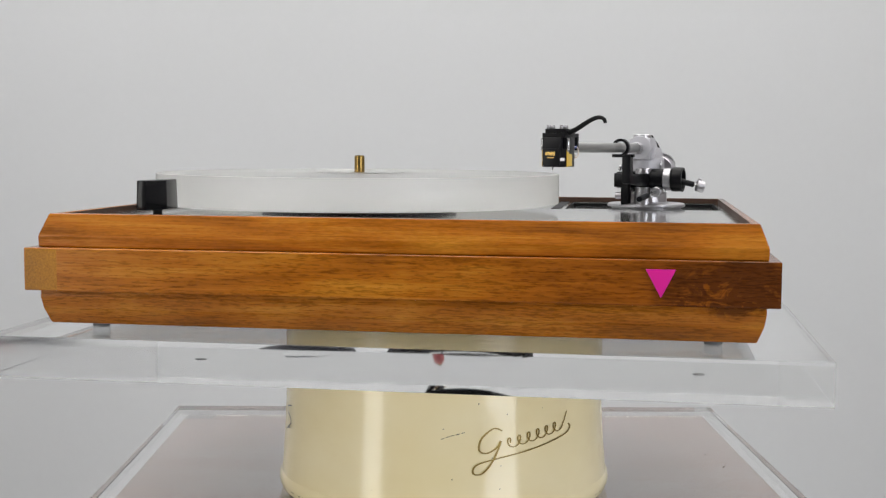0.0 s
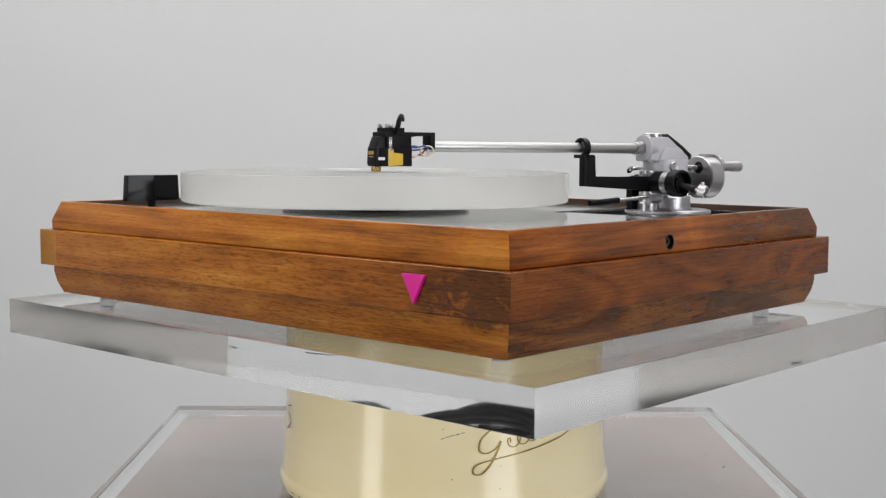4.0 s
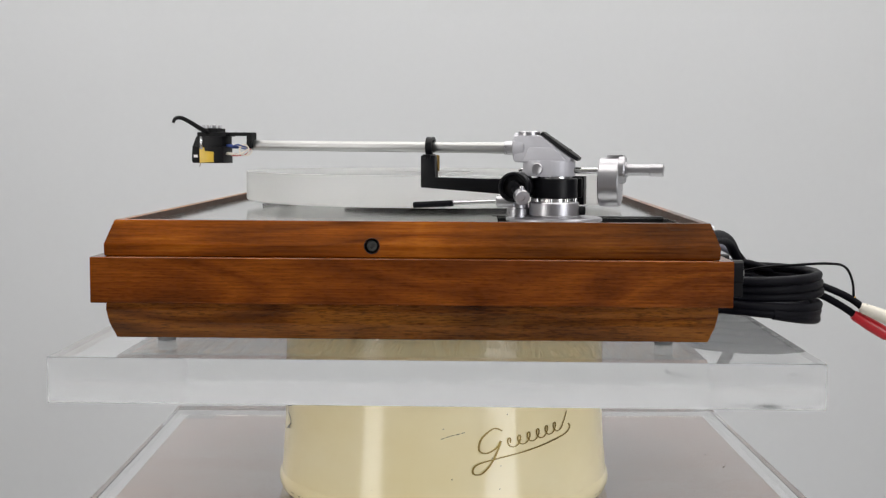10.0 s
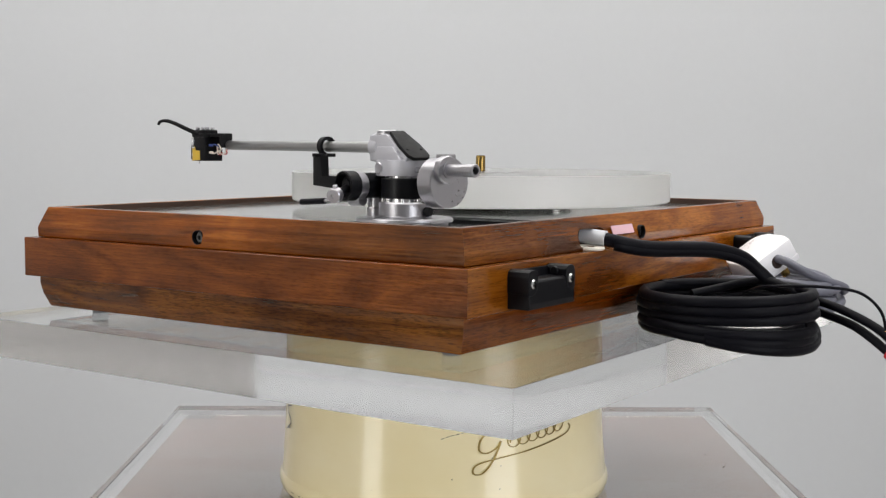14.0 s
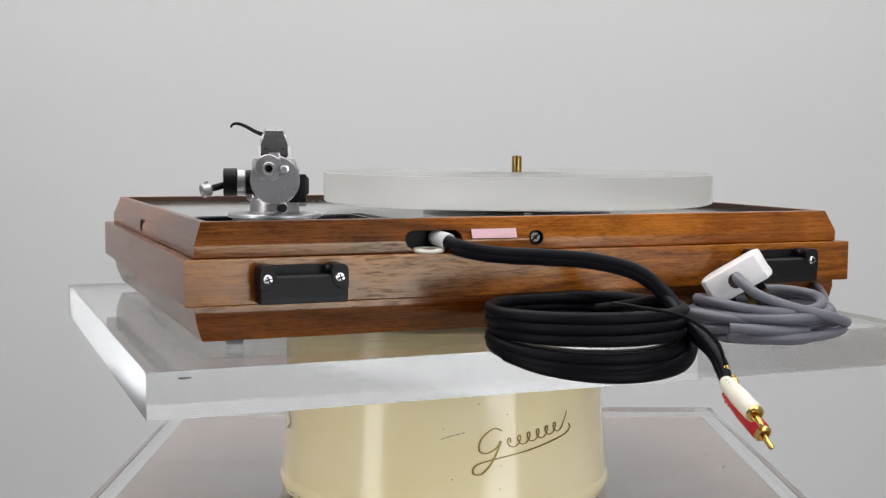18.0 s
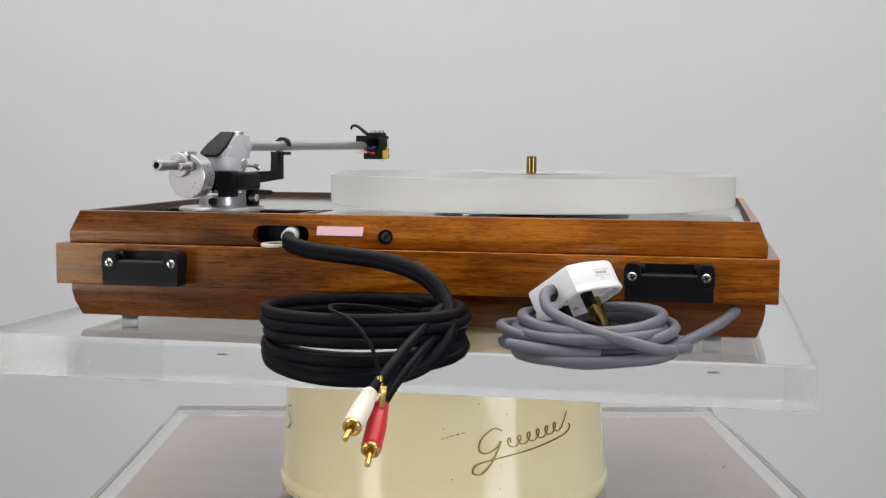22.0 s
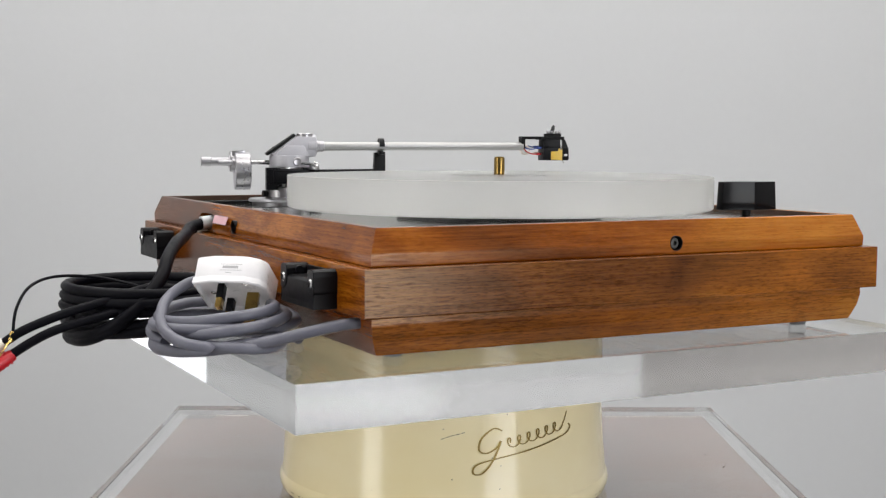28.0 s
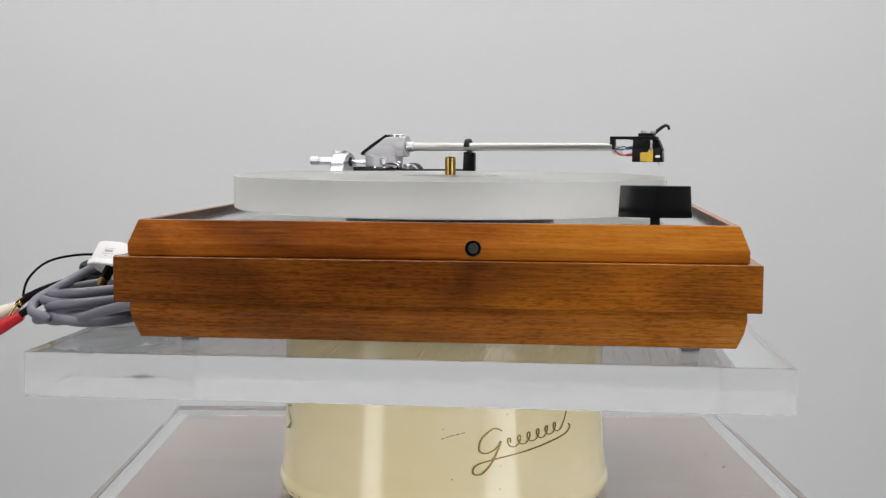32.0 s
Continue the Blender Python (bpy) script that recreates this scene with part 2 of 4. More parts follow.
def origin_of(ob):
    while ob.parent:
        ob = ob.parent
    return Vector(ob["o"])


def part(name, bm, mat, parent, label="", smooth=True, sharp=26):
    """One mesh part from a bmesh in millimetres."""
    o = origin_of(parent)
    bmesh.ops.translate(bm, verts=bm.verts, vec=-o)
    bmesh.ops.scale(bm, verts=bm.verts, vec=(MM, MM, MM))
    bmesh.ops.recalc_face_normals(bm, faces=bm.faces)
    me = bpy.data.meshes.new(name)
    bm.to_mesh(me)
    bm.free()
    for m in mat if isinstance(mat, (list, tuple)) else [mat]:
        me.materials.append(m)
    if smooth:
        me.polygons.foreach_set("use_smooth", [True] * len(me.polygons))
        me.set_sharp_from_angle(angle=radians(sharp))
    ob = new(name, me)
    ob.parent = parent
    if label:
        ob["label"] = label
    return ob


def B():
    return bmesh.new()


def add_box(bm, x0, x1, y0, y1, z0, z1, bevel=0.0, m=None):
    vs = [bm.verts.new(((x0, x1)[i & 1], (y0, y1)[i >> 1 & 1], (z0, z1)[i >> 2])) for i in range(8)]
    fs = [bm.faces.new([vs[i] for i in f]) for f in ((0, 2, 3, 1), (4, 5, 7, 6), (0, 1, 5, 4), (2, 6, 7, 3), (0, 4, 6, 2), (1, 3, 7, 5))]
    if bevel:
        es = list({e for f in fs for e in f.edges})
        r = bmesh.ops.bevel(bm, geom=es, offset=bevel, segments=2, affect="EDGES", profile=0.6)
        vs = list({v for f in r["faces"] for v in f.verts})
    if m is not None:
        bmesh.ops.transform(bm, matrix=m, verts=vs)
    return bm


def add_lathe(bm, profile, at=(0, 0, 0), axis=(0, 0, 1), seg=32):
    """Turns (radius, height) pairs round an axis through a point."""
    q = Vector(axis).normalized().to_track_quat("Z", "Y").to_matrix()
    rings = []
    for r, h in profile:
        if r < 1e-6:
            rings.append([bm.verts.new(Vector(at) + q @ Vector((0, 0, h)))])
        else:
            rings.append([bm.verts.new(Vector(at) + q @ Vector((r * math.cos(2 * math.pi * i / seg), r * math.sin(2 * math.pi * i / seg), h))) for i in range(seg)])
    for a, b in zip(rings, rings[1:]):
        for i in range(seg):
            j = (i + 1) % seg
            if len(a) == 1 and len(b) > 1:
                bm.faces.new((a[0], b[i], b[j]))
            elif len(b) == 1 and len(a) > 1:
                bm.faces.new((a[i], b[0], a[j]))
            elif len(a) > 1:
                bm.faces.new((a[i], b[i], b[j], a[j]))
    return bm


def add_rod(bm, p0, p1, r, r1=None, edge=0.25, seg=24):
    p0, p1 = Vector(p0), Vector(p1)
    n, r1 = (p1 - p0).length, r if r1 is None else r1
    e = min(edge, r * 0.5, n * 0.3)
    return add_lathe(bm, [(0, 0), (r - e, 0), (r, e), (r1, n - e), (max(r1 - e, 1e-4), n), (0, n)], p0, p1 - p0, seg)


def add_prism(bm, outline, lo, hi, axes="xyz", bevel=0.0, m=None):
    """An outline in the first two axes, drawn out along the third."""
    idx = ["xyz".index(a) for a in axes]

    def at(a, b, c):
        v = [0, 0, 0]
        v[idx[0]], v[idx[1]], v[idx[2]] = a, b, c
        return bm.verts.new(v)

    lower, upper = [at(a, b, lo) for a, b in outline], [at(a, b, hi) for a, b in outline]
    fs = [bm.faces.new(lower), bm.faces.new(upper[::-1])]
    n = len(outline)
    for i in range(n):
        fs.append(bm.faces.new((lower[i], upper[i], upper[(i + 1) % n], lower[(i + 1) % n])))
    vs = lower + upper
    if bevel:
        es = list({e for f in fs for e in f.edges})
        r = bmesh.ops.bevel(bm, geom=es, offset=bevel, segments=2, affect="EDGES", profile=0.6)
        vs = list({v for f in bm.faces for v in f.verts}) if m is not None else vs
    if m is not None:
        bmesh.ops.transform(bm, matrix=m, verts=vs)
    return bm


def spline(points, step=6, closed=False):
    """Catmull-Rom through the points."""
    P = [Vector(p) for p in points]
    n, out = len(P), []
    for i in range(n if closed else n - 1):
        a, b = P[i], P[(i + 1) % n]
        p, q = (P[i - 1], P[(i + 2) % n]) if closed else (P[max(i - 1, 0)], P[min(i + 2, n - 1)])
        for k in range(step):
            t = k / step
            out.append(0.5 * ((2 * a) + (b - p) * t + (2 * p - 5 * a + 4 * b - q) * t * t + (3 * a - p - 3 * b + q) * t ** 3))
    if not closed:
        out.append(P[-1])
    return out


def add_tube(bm, pts, r, seg=12, closed=False):
    """A round tube along points; r may be a list."""
    n = len(pts)
    rings = []
    side = Vector((0, 0, 1))
    for i, p in enumerate(pts):
        d = (pts[(i + 1) % n] - pts[i - 1]) if closed else (pts[min(i + 1, n - 1)] - pts[max(i - 1, 0)])
        d.normalize()
        side = (side - d * side.dot(d))
        if side.length < 1e-4:
            side = d.orthogonal()
        side.normalize()
        up = d.cross(side)
        rr = r[i] if isinstance(r, (list, tuple)) else r
        rings.append([bm.verts.new(p + rr * (math.cos(2 * math.pi * k / seg) * side + math.sin(2 * math.pi * k / seg) * up)) for k in range(seg)])
    for a, b in zip(rings, rings[1:] + ([rings[0]] if closed else [])):
        for k in range(seg):
            bm.faces.new((a[k], b[k], b[(k + 1) % seg], a[(k + 1) % seg]))
    if not closed:
        bm.faces.new(rings[0][::-1])
        bm.faces.new(rings[-1])
    return bm


def cut(ob, bm):
    """Cuts a bmesh (local millimetres) out of a part for good."""
    o = origin_of(ob)
    bmesh.ops.translate(bm, verts=bm.verts, vec=-o)
    bmesh.ops.scale(bm, verts=bm.verts, vec=(MM, MM, MM))
    bmesh.ops.recalc_face_normals(bm, faces=bm.faces)
    me = bpy.data.meshes.new("cutter")
    bm.to_mesh(me)
    bm.free()
    tool = new("cutter", me)
    tool.parent = ob.parent
    mod = ob.modifiers.new("cut", "BOOLEAN")
    mod.object, mod.operation, mod.solver = tool, "DIFFERENCE", "EXACT"
    bpy.context.view_layer.update()
    dg = bpy.context.evaluated_depsgraph_get()
    fresh = bpy.data.meshes.new_from_object(ob.evaluated_get(dg))
    ob.modifiers.clear()
    ob.data = fresh
    bpy.data.objects.remove(tool)
    fresh.set_sharp_from_angle(angle=radians(26))


# ---- room ----
def wall_boxes(name, boxes, mat, label, kind="structure"):
    bm = B()
    for b in boxes:
        add_box(bm, *b)
    me = bpy.data.meshes.new(name)
    bmesh.ops.recalc_face_normals(bm, faces=bm.faces)
    bm.to_mesh(me)
    bm.free()
    me.materials.append(mat)
    return tagged(new(name, me), label, name.split("_")[0], kind=kind)


X0, X1, Y0, Y1, ZT = -2.2, 2.2, -4.2, 1.6, 2.7
wall_boxes("floor", [(X0 - 0.2, X1 + 0.2, Y0 - 0.2, Y1 + 0.2, -0.15, 0.0)], floor_mat, "plain grey floor of the room")
wall_boxes("ceiling", [(X0 - 0.2, X1 + 0.2, Y0 - 0.2, Y1 + 0.2, ZT, ZT + 0.15)], ceiling_paint, "plain white painted ceiling")
wall_boxes("wall_north", [(X0 - 0.2, X1 + 0.2, Y1, Y1 + 0.2, 0, ZT)], wall_paint, "smooth pale grey painted wall behind the display")
wall_boxes("wall_south", [(X0 - 0.2, X1 + 0.2, Y0 - 0.2, Y0, 0, ZT)], dimmed_paint, "unseen wall, darkened in colour for the dim room behind the camera")


def window_wall(name, x0, x1, a, b, z0, z1, paint):
    wall_boxes(name, [(x0, x1, Y0, a, 0, ZT), (x0, x1, b, Y1, 0, ZT), (x0, x1, a, b, 0, z0), (x0, x1, a, b, z1, ZT)], paint, "plain painted wall with a tall window")


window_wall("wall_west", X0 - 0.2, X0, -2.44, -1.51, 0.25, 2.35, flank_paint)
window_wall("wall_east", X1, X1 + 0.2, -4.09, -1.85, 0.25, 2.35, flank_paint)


def window(name, x, a, b, z0, z1):
    f = 0.05
    w = wall_boxes(name, [(x - 0.03, x + 0.03, *q) for q in ((a, b, z0, z0 + f), (a, b, z1 - f, z1), (a, a + f, z0 + f, z1 - f), (b - f, b, z0 + f, z1 - f))],
                   frame_white, "tall white-framed window letting in daylight")
    pane = wall_boxes("pane", [(x - 0.004, x + 0.004, a + f, b - f, z0 + f, z1 - f)], glass, "clear window pane")
    for k in list(pane.keys()):
        del pane[k]
    pane.parent = w
    pane.visible_shadow = False


window("window_1", X0 - 0.12, -2.44, -1.51, 0.25, 2.35)
window("window_2", X1 + 0.12, -4.09, -1.85, 0.25, 2.35)


def ceiling_light(x, y, sx, sy):
    e = new("ceiling_light")
    e.matrix_basis = Matrix.Translation((x, y, ZT))
    e["o"] = [x * 1000, y * 1000, (ZT - Z0) * 1000]
    tagged(e, "flat white ceiling light panel, switched on", "ceiling light", "ceiling lights")
    X, Y, Z = x * 1000, y * 1000, (ZT - Z0) * 1000
    a, b = sx * 500, sy * 500
    bm = B()
    for q in ((-a - 20, a + 20, -b - 20, -b), (-a - 20, a + 20, b, b + 20), (-a - 20, -a, -b, b), (a, a + 20, -b, b)):
        add_box(bm, X + q[0], X + q[1], Y + q[2], Y + q[3], Z - 40, Z)
    part("frame", bm, frame_white, e)
    part("diffuser", add_box(B(), X - a, X + a, Y - b, Y + b, Z - 20, Z - 12), diffuser, e)


ceiling_light(-1.0, -0.5, 1.8, 1.2)
ceiling_light(1.0, -0.5, 1.8, 1.2)
ceiling_light(0.0, 0.9, 3.2, 1.1)

# ---- standing display base: board-topped stand, clear base slab, enamelled drum ----
BASE_Z, DRUM_TOP, SLAB_TOP = -258.0, -146.2, -120.0
stand = thing("display_stand", (4, 8, -1020), "plain pale board-topped display stand under a clear acrylic slab", "stand", spins=False)
TURN = Matrix.Translation((4.4, 8.0, 0)) @ Matrix.Rotation(radians(0.7), 4, "Z")
part("top_board", add_box(B(), -250, 250, -250, 250, -303, -284.2, 1.5, TURN), stand_mat, stand)
part("body", add_box(B(), -225, 225, -225, 225, -1020, -303, 2, TURN), frame_white, stand)
base = thing("base_slab", (4, 8, -284), "thick clear acrylic base slab lying on the stand", "slab", "acrylic slabs", spins=False)
part("slab", add_box(B(), -262, 262, -266, 266, -284, BASE_Z, 0.8, TURN), acrylic, base, smooth=False).visible_shadow = False
part("felt_pad", add_box(B(), -249, -222, 230, 249, -284.18, -284.02, 0, TURN), foot_grey, base)

drum = thing("motor_drum", (0, 0, BASE_Z), "cream enamelled metal drum turning a display slab, chipped at its foot", "drum", spins=False)
prof = [(0, DRUM_TOP), (114, DRUM_TOP), (118.2, DRUM_TOP - 2), (118.6, DRUM_TOP - 6), (119.0, -190), (120.2, -215), (122.0, -238), (122.6, -242.6), (123.7, -244.2), (124.3, -247), (124.2, -250), (122.8, -254), (119.5, -257.2), (0, -257.2)]
part("shell", add_lathe(B(), prof, seg=96), cream, drum)
part("foot_ring", add_lathe(B(), [(0, BASE_Z + 0.1), (118, BASE_Z + 0.1), (119.8, -256.8), (0, -256.8)], seg=64), rust, drum, "dark worn lower rim")


def on_drum(arc, z, lift=0.3, r=119.0):
    a = arc / 117.0 - math.pi / 2
    rr = r + lift + max(0.0, (-190 - z) * 0.062)
    return Vector((rr * math.cos(a), rr * math.sin(a), z))


def stroke(bm, pts, width):
    """A flat pen stroke laid on the drum's skin, points as (arc, height)."""
    fine = spline([(p[0], p[1], 0) for p in pts], 7)
    row = []
    for i, p in enumerate(fine):
        d = fine[min(i + 1, len(fine) - 1)] - fine[max(i - 1, 0)]
        if d.length < 1e-6:
            continue
        d.normalize()
        w = width * (0.65 + 0.5 * abs(d.y))
        n = Vector((-d.y, d.x, 0)) * w * 0.5
        row.append([bm.verts.new(on_drum(p.x + n.x, p.y + n.y)), bm.verts.new(on_drum(p.x - n.x, p.y - n.y))])
    for a, b in zip(row, row[1:]):
        bm.faces.new((a[0], b[0], b[1], a[1]))
    return bm


# a gold script mark, kept as a loop, a wavy line and an underline
bm = B()
script = lambda pts: [(a - 3.0, -204 + (z + 204) * 0.86) for a, z in pts]
stroke(bm, script([(42, -190), (36, -188), (28, -195), (26, -204), (31, -207), (38, -203), (41, -198), (38, -207), (33, -217), (27, -223), (22, -222), (24, -216), (36, -212), (60, -207.5), (84, -202), (96, -198), (99, -194), (97, -191.5)]), 1.2)
wave = []
for i in range(73):
    a = i / 12 * 2 * math.pi
    x = 45.0 + 44.0 * i / 72 + 2.6 * math.cos(a)
    wave.append((x, -200.5 + 0.21 * (x - 45) + 4.0 * math.sin(a)))
stroke(bm, script(wave + [(93.4, -187.5), (95.6, -181.0)]), 0.95)
part("script_mark", bm, gold_ink, drum, "gold flourish transfer with a long underline")
bm = B()
for a, z in ((-2, -196.5), (1.5, -195.2), (4.5, -194.4), (8, -193.6), (11.5, -192.6)):
    stroke(bm, [(a, z), (a + 1.2, z + 0.4), (a + 2.2, z + 0.6)], 0.55)
part("scratch_mark", bm, ink, drum)
bm = B()
stroke(bm, [(-138, -190), (-148, -192), (-149, -196), (-140, -199), (-138, -203), (-146, -207)], 1.3)
stroke(bm, [(-150, -208.5), (-139, -206)], 1.1)
part("side_mark", bm, ink, drum)
rnd = random.Random(5)
bm, bm2 = B(), B()
for i in range(46):
    a = rnd.uniform(-150, 150)
    z = rnd.choice((-253.2, -252, -250.5, -249.5)) + rnd.uniform(-0.8, 0.6)
    c, s = rnd.uniform(1.0, 6.0), rnd.uniform(0.4, 1.3)
    stroke(bm2 if i % 11 == 0 else bm, [(a, z), (a + c * 0.5, z + rnd.uniform(-0.4, 0.4)), (a + c, z)], s)
for i in range(9):
    a, z = rnd.gauss(38, 26), rnd.uniform(-240, -170)
    stroke(bm, [(a, z), (a + rnd.uniform(0.3, 1.2), z + rnd.uniform(-0.8, 0.8))], rnd.uniform(0.3, 0.8))
for b_, n_, m_ in ((bm, "chips", rust), (bm2, "red_chips", red_chip)):
    for v in b_.verts:
        if v.co.z < -246:
            k = Vector((v.co.x, v.co.y, 0)).normalized()
            rr = 124.5 - max(0, (-250 - v.co.z)) * 0.38
            v.co.x, v.co.y = k.x * rr, k.y * rr
    tagged(part(n_, b_, m_, drum, "chipped enamel along the foot"), kind="stuff")
part("hub_screw", add_lathe(B(), [(1.5, 0.02), (1.5, 0.32), (2.9, 0.32), (2.9, 0.02)], (32, -66, DRUM_TOP), (0, 0, 1), 24), ink, drum, "dark ring of a hub screw")

for x, y, r in ((218.4, 87.8, 1.0), (225.0, 47.8, 0.9), (-148.8, 60.7, 0.7), (205.0, 120.0, 0.6)):
    part("speck", add_lathe(B(), [(0, BASE_Z + 0.02), (r, BASE_Z + 0.02), (r * 0.6, BASE_Z + r * 0.5), (0, BASE_Z + r * 0.6)], (x, y, 0), seg=10), rust, base, "dark speck on the slab")

# ---- turning clear slab ----
slab = thing("display_slab", (0, 0, DRUM_TOP), "thick clear acrylic slab turning on the cream drum", "slab", "acrylic slabs")
bm = add_box(B(), -253.5, 254.0, -215.5, 216.0, DRUM_TOP + 0.45, SLAB_TOP, 0.15)
for f in bm.faces:
    f.normal_update()
    f.material_index = 0 if abs(f.normal.z) > 0.9 else 2 if abs(f.normal.x) > 0.9 else 1
part("slab", bm, [acrylic, acrylic_edge, acrylic_end], slab, smooth=False).visible_shadow = False

# ---- record player ----
PX0, PX1, PY0, PY1 = -234.4, 225.4, -199.5, 169.8
player = thing("record_player", ((PX0 + PX1) / 2, (PY0 + PY1) / 2, SLAB_TOP), "walnut-cased record player with a frosted acrylic platter, on a clear slab", "turntable")


def side_piece(side, profile):
    """A mitred length of moulding on one side of the case; profile as (inset, height)."""
    bm = B()
    ends = []
    for far in (0, 1):
        row = []
        for i, z in profile:
            if side in "fb":
                row.append(((PX0 + i, PX1 - i)[far], PY0 + i if side == "f" else PY1 - i, z))
            else:
                row.append((PX0 + i if side == "l" else PX1 - i, (PY0 + i, PY1 - i)[far], z))
        ends.append([bm.verts.new(v) for v in row])
    n = len(profile)
    for k in range(n):
        bm.faces.new((ends[0][k], ends[1][k], ends[1][(k + 1) % n], ends[0][(k + 1) % n]))
    bm.faces.new(ends[0])
    bm.faces.new(ends[1][::-1])
    bmesh.ops.recalc_face_normals(bm, faces=bm.faces)
    es = [e for e in bm.edges if e.calc_length() > 100]
    bmesh.ops.bevel(bm, geom=es, offset=0.85, segments=3, affect="EDGES", profile=0.6)
    return bm


TOP_P = [(6.6, -66.3), (6.4, -59.5), (11.6, -45.5), (16.0, -45.5), (16.0, -66.3)]
BAND_P = [(0, -93.2), (0, -66.4), (18.6, -66.4), (18.6, -93.2)]
LOW_P = [(7.2, -93.3), (7.0, -98), (8.4, -105.5), (12.0, -114.9), (18.6, -114.9), (18.6, -93.3)]
sides = {}
for key, mat, top_mat, low_mat in (("f", wood_front, wood_front_top, wood_front_low), ("r", wood_right, wood_right_top, wood_right_low), ("b", wood_back, wood_back_top, wood_back_low), ("l", wood_left, wood_left_top, wood_left_low)):
    band = part("side_panel", side_piece(key, BAND_P), mat, player, {"f": "golden walnut front panel", "r": "dark figured walnut side panel", "b": "brown walnut back panel", "l": "two-toned brown and golden walnut side panel"}[key], smooth=False)
    top = part("top_moulding", side_piece(key, TOP_P), top_mat, band, smooth=False)
    part("lower_moulding", side_piece(key, LOW_P), low_mat, band, smooth=False)
    sides[key] = (band, top)
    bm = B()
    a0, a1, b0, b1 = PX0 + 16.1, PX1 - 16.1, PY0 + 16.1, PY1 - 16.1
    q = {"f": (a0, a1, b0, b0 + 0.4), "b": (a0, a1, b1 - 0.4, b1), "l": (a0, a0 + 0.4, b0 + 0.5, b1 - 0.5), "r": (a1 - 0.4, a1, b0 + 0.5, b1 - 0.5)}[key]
    part("rebate", add_box(bm, *q, -49.55, -45.8), rebate_brown, band, "dark brown inner edge", smooth=False)
part("end_block", add_box(B(), PX0 + 0.5, PX0 + 21.5, PY0 - 0.12, PY0 + 6, -92.6, -67.0, 0.1), wood_end, sides["f"][0], "end grain of the adjoining panel", smooth=False)
part("bottom_board", add_box(B(), PX0 + 18.6, PX1 - 18.6, PY0 + 18.6, PY1 - 18.6, -114.2, -108), wood_under, player, "dark board closing the underside")
PLATE = -49.6
plate = part("top_plate", add_box(B(), PX0 + 16.1, PX1 - 16.1, PY0 + 16.1, PY1 - 16.1, PLATE - 0.9, PLATE), plate_grey, player, "brushed grey metal deck plate", smooth=False)
WELL = (87.5, 205.0, 37.0, 150.0)
cut(plate, add_box(B(), *WELL, PLATE - 5, PLATE + 5))
bm = B()
x0, x1, y0, y1 = WELL
for q in ((x0 - 3, x0 + 0.2, y0 - 3, y1 + 0.6), (x1 - 0.2, x1 + 1.4, y0 - 3, y1 + 0.6), (x0 + 0.2, x1 - 0.2, y0 - 3, y0 + 0.2), (x0 + 0.2, x1 - 0.2, y1 - 0.2, y1 + 0.6)):
    add_box(bm, *q, PLATE - 10, PLATE - 0.95)
part("well_lining", bm, black_satin, player, "black-edged opening round the arm", smooth=False)
part("well_strip", add_box(B(), x0 - 10.5, x0 - 3.2, y0 - 3, y1 + 0.6, PLATE - 0.2, PLATE + 0.25), black_satin, player, "black strip beside the arm opening", smooth=False)
part("arm_board", add_box(B(), x0 + 0.3, x1 - 0.3, y0 + 0.3, y1 - 0.3, PLATE - 9.5, PLATE - 3.4), plate_grey, player, "sunken grey metal arm board", smooth=False)
for x, y in ((-200, -164), (190, -164), (-197, 136), (190, 136)):
    f = part("foot", add_lathe(B(), [(0, SLAB_TOP), (5.0, SLAB_TOP), (5.6, SLAB_TOP + 1.0), (5.6, -114.6), (0, -114.6)], (x, y, 0)), foot_grey, player, "grey rubber foot")

# magenta triangle on the front
part("badge", add_prism(B(), [(149.2, -71.8), (166.3, -71.8), (158.0, -88.3)], PY0 - 2.2, PY0 - 0.02, "xzy", 0.25), magenta, player, "magenta triangular badge")

# countersunk side screws and the cable slot
for key, c, axis in (("r", (217.8, -37.2, -59.7), (1, 0, 0)), ("l", (-227.0, -38.7, -59.7), (-1, 0, 0)), ("b", (3.8, 162.8, -58.8), (0, 1, 0))):
    a, c = Vector(axis), Vector(c)
    cut(sides[key][1], add_rod(B(), c - a * 7, c + a * 12, 4.6, edge=0.0))
    lining = add_lathe(B(), [(4.55, -5.5), (4.55, 1.2 if key != "b" else 1.6), (4.2, 1.0), (4.2, -5.5)], c, a, 28)
    part("screw_hole", lining, black_satin, player, "black-lined screw hole")
    head = part("case_screw", add_lathe(B(), [(0, -4), (3.4, -4), (3.5, -1.6), (3.0, -0.9), (1.5, -0.9), (1.4, -2.4), (0, -2.4)], c, a, 24), gunmetal, player, "recessed screw head")
    if key == "b":
        part("slot", add_box(B(), -3.1, 3.1, -0.45, 0.45, -0.4, 0.25, 0, Matrix.Translation(c - a * 0.75) @ Matrix.Rotation(radians(-90), 4, "X") @ Matrix.Rotation(radians(40), 4, "Z")), black_satin, head)


def slot_outline(x0, x1, zc, r, k=10):
    return [(x1 - r + r * math.cos(t), zc + r * math.sin(t)) for t in np.linspace(-math.pi / 2, math.pi / 2, k)] + [(x0 + r + r * math.cos(t), zc + r * math.sin(t)) for t in np.linspace(math.pi / 2, 1.5 * math.pi, k)]


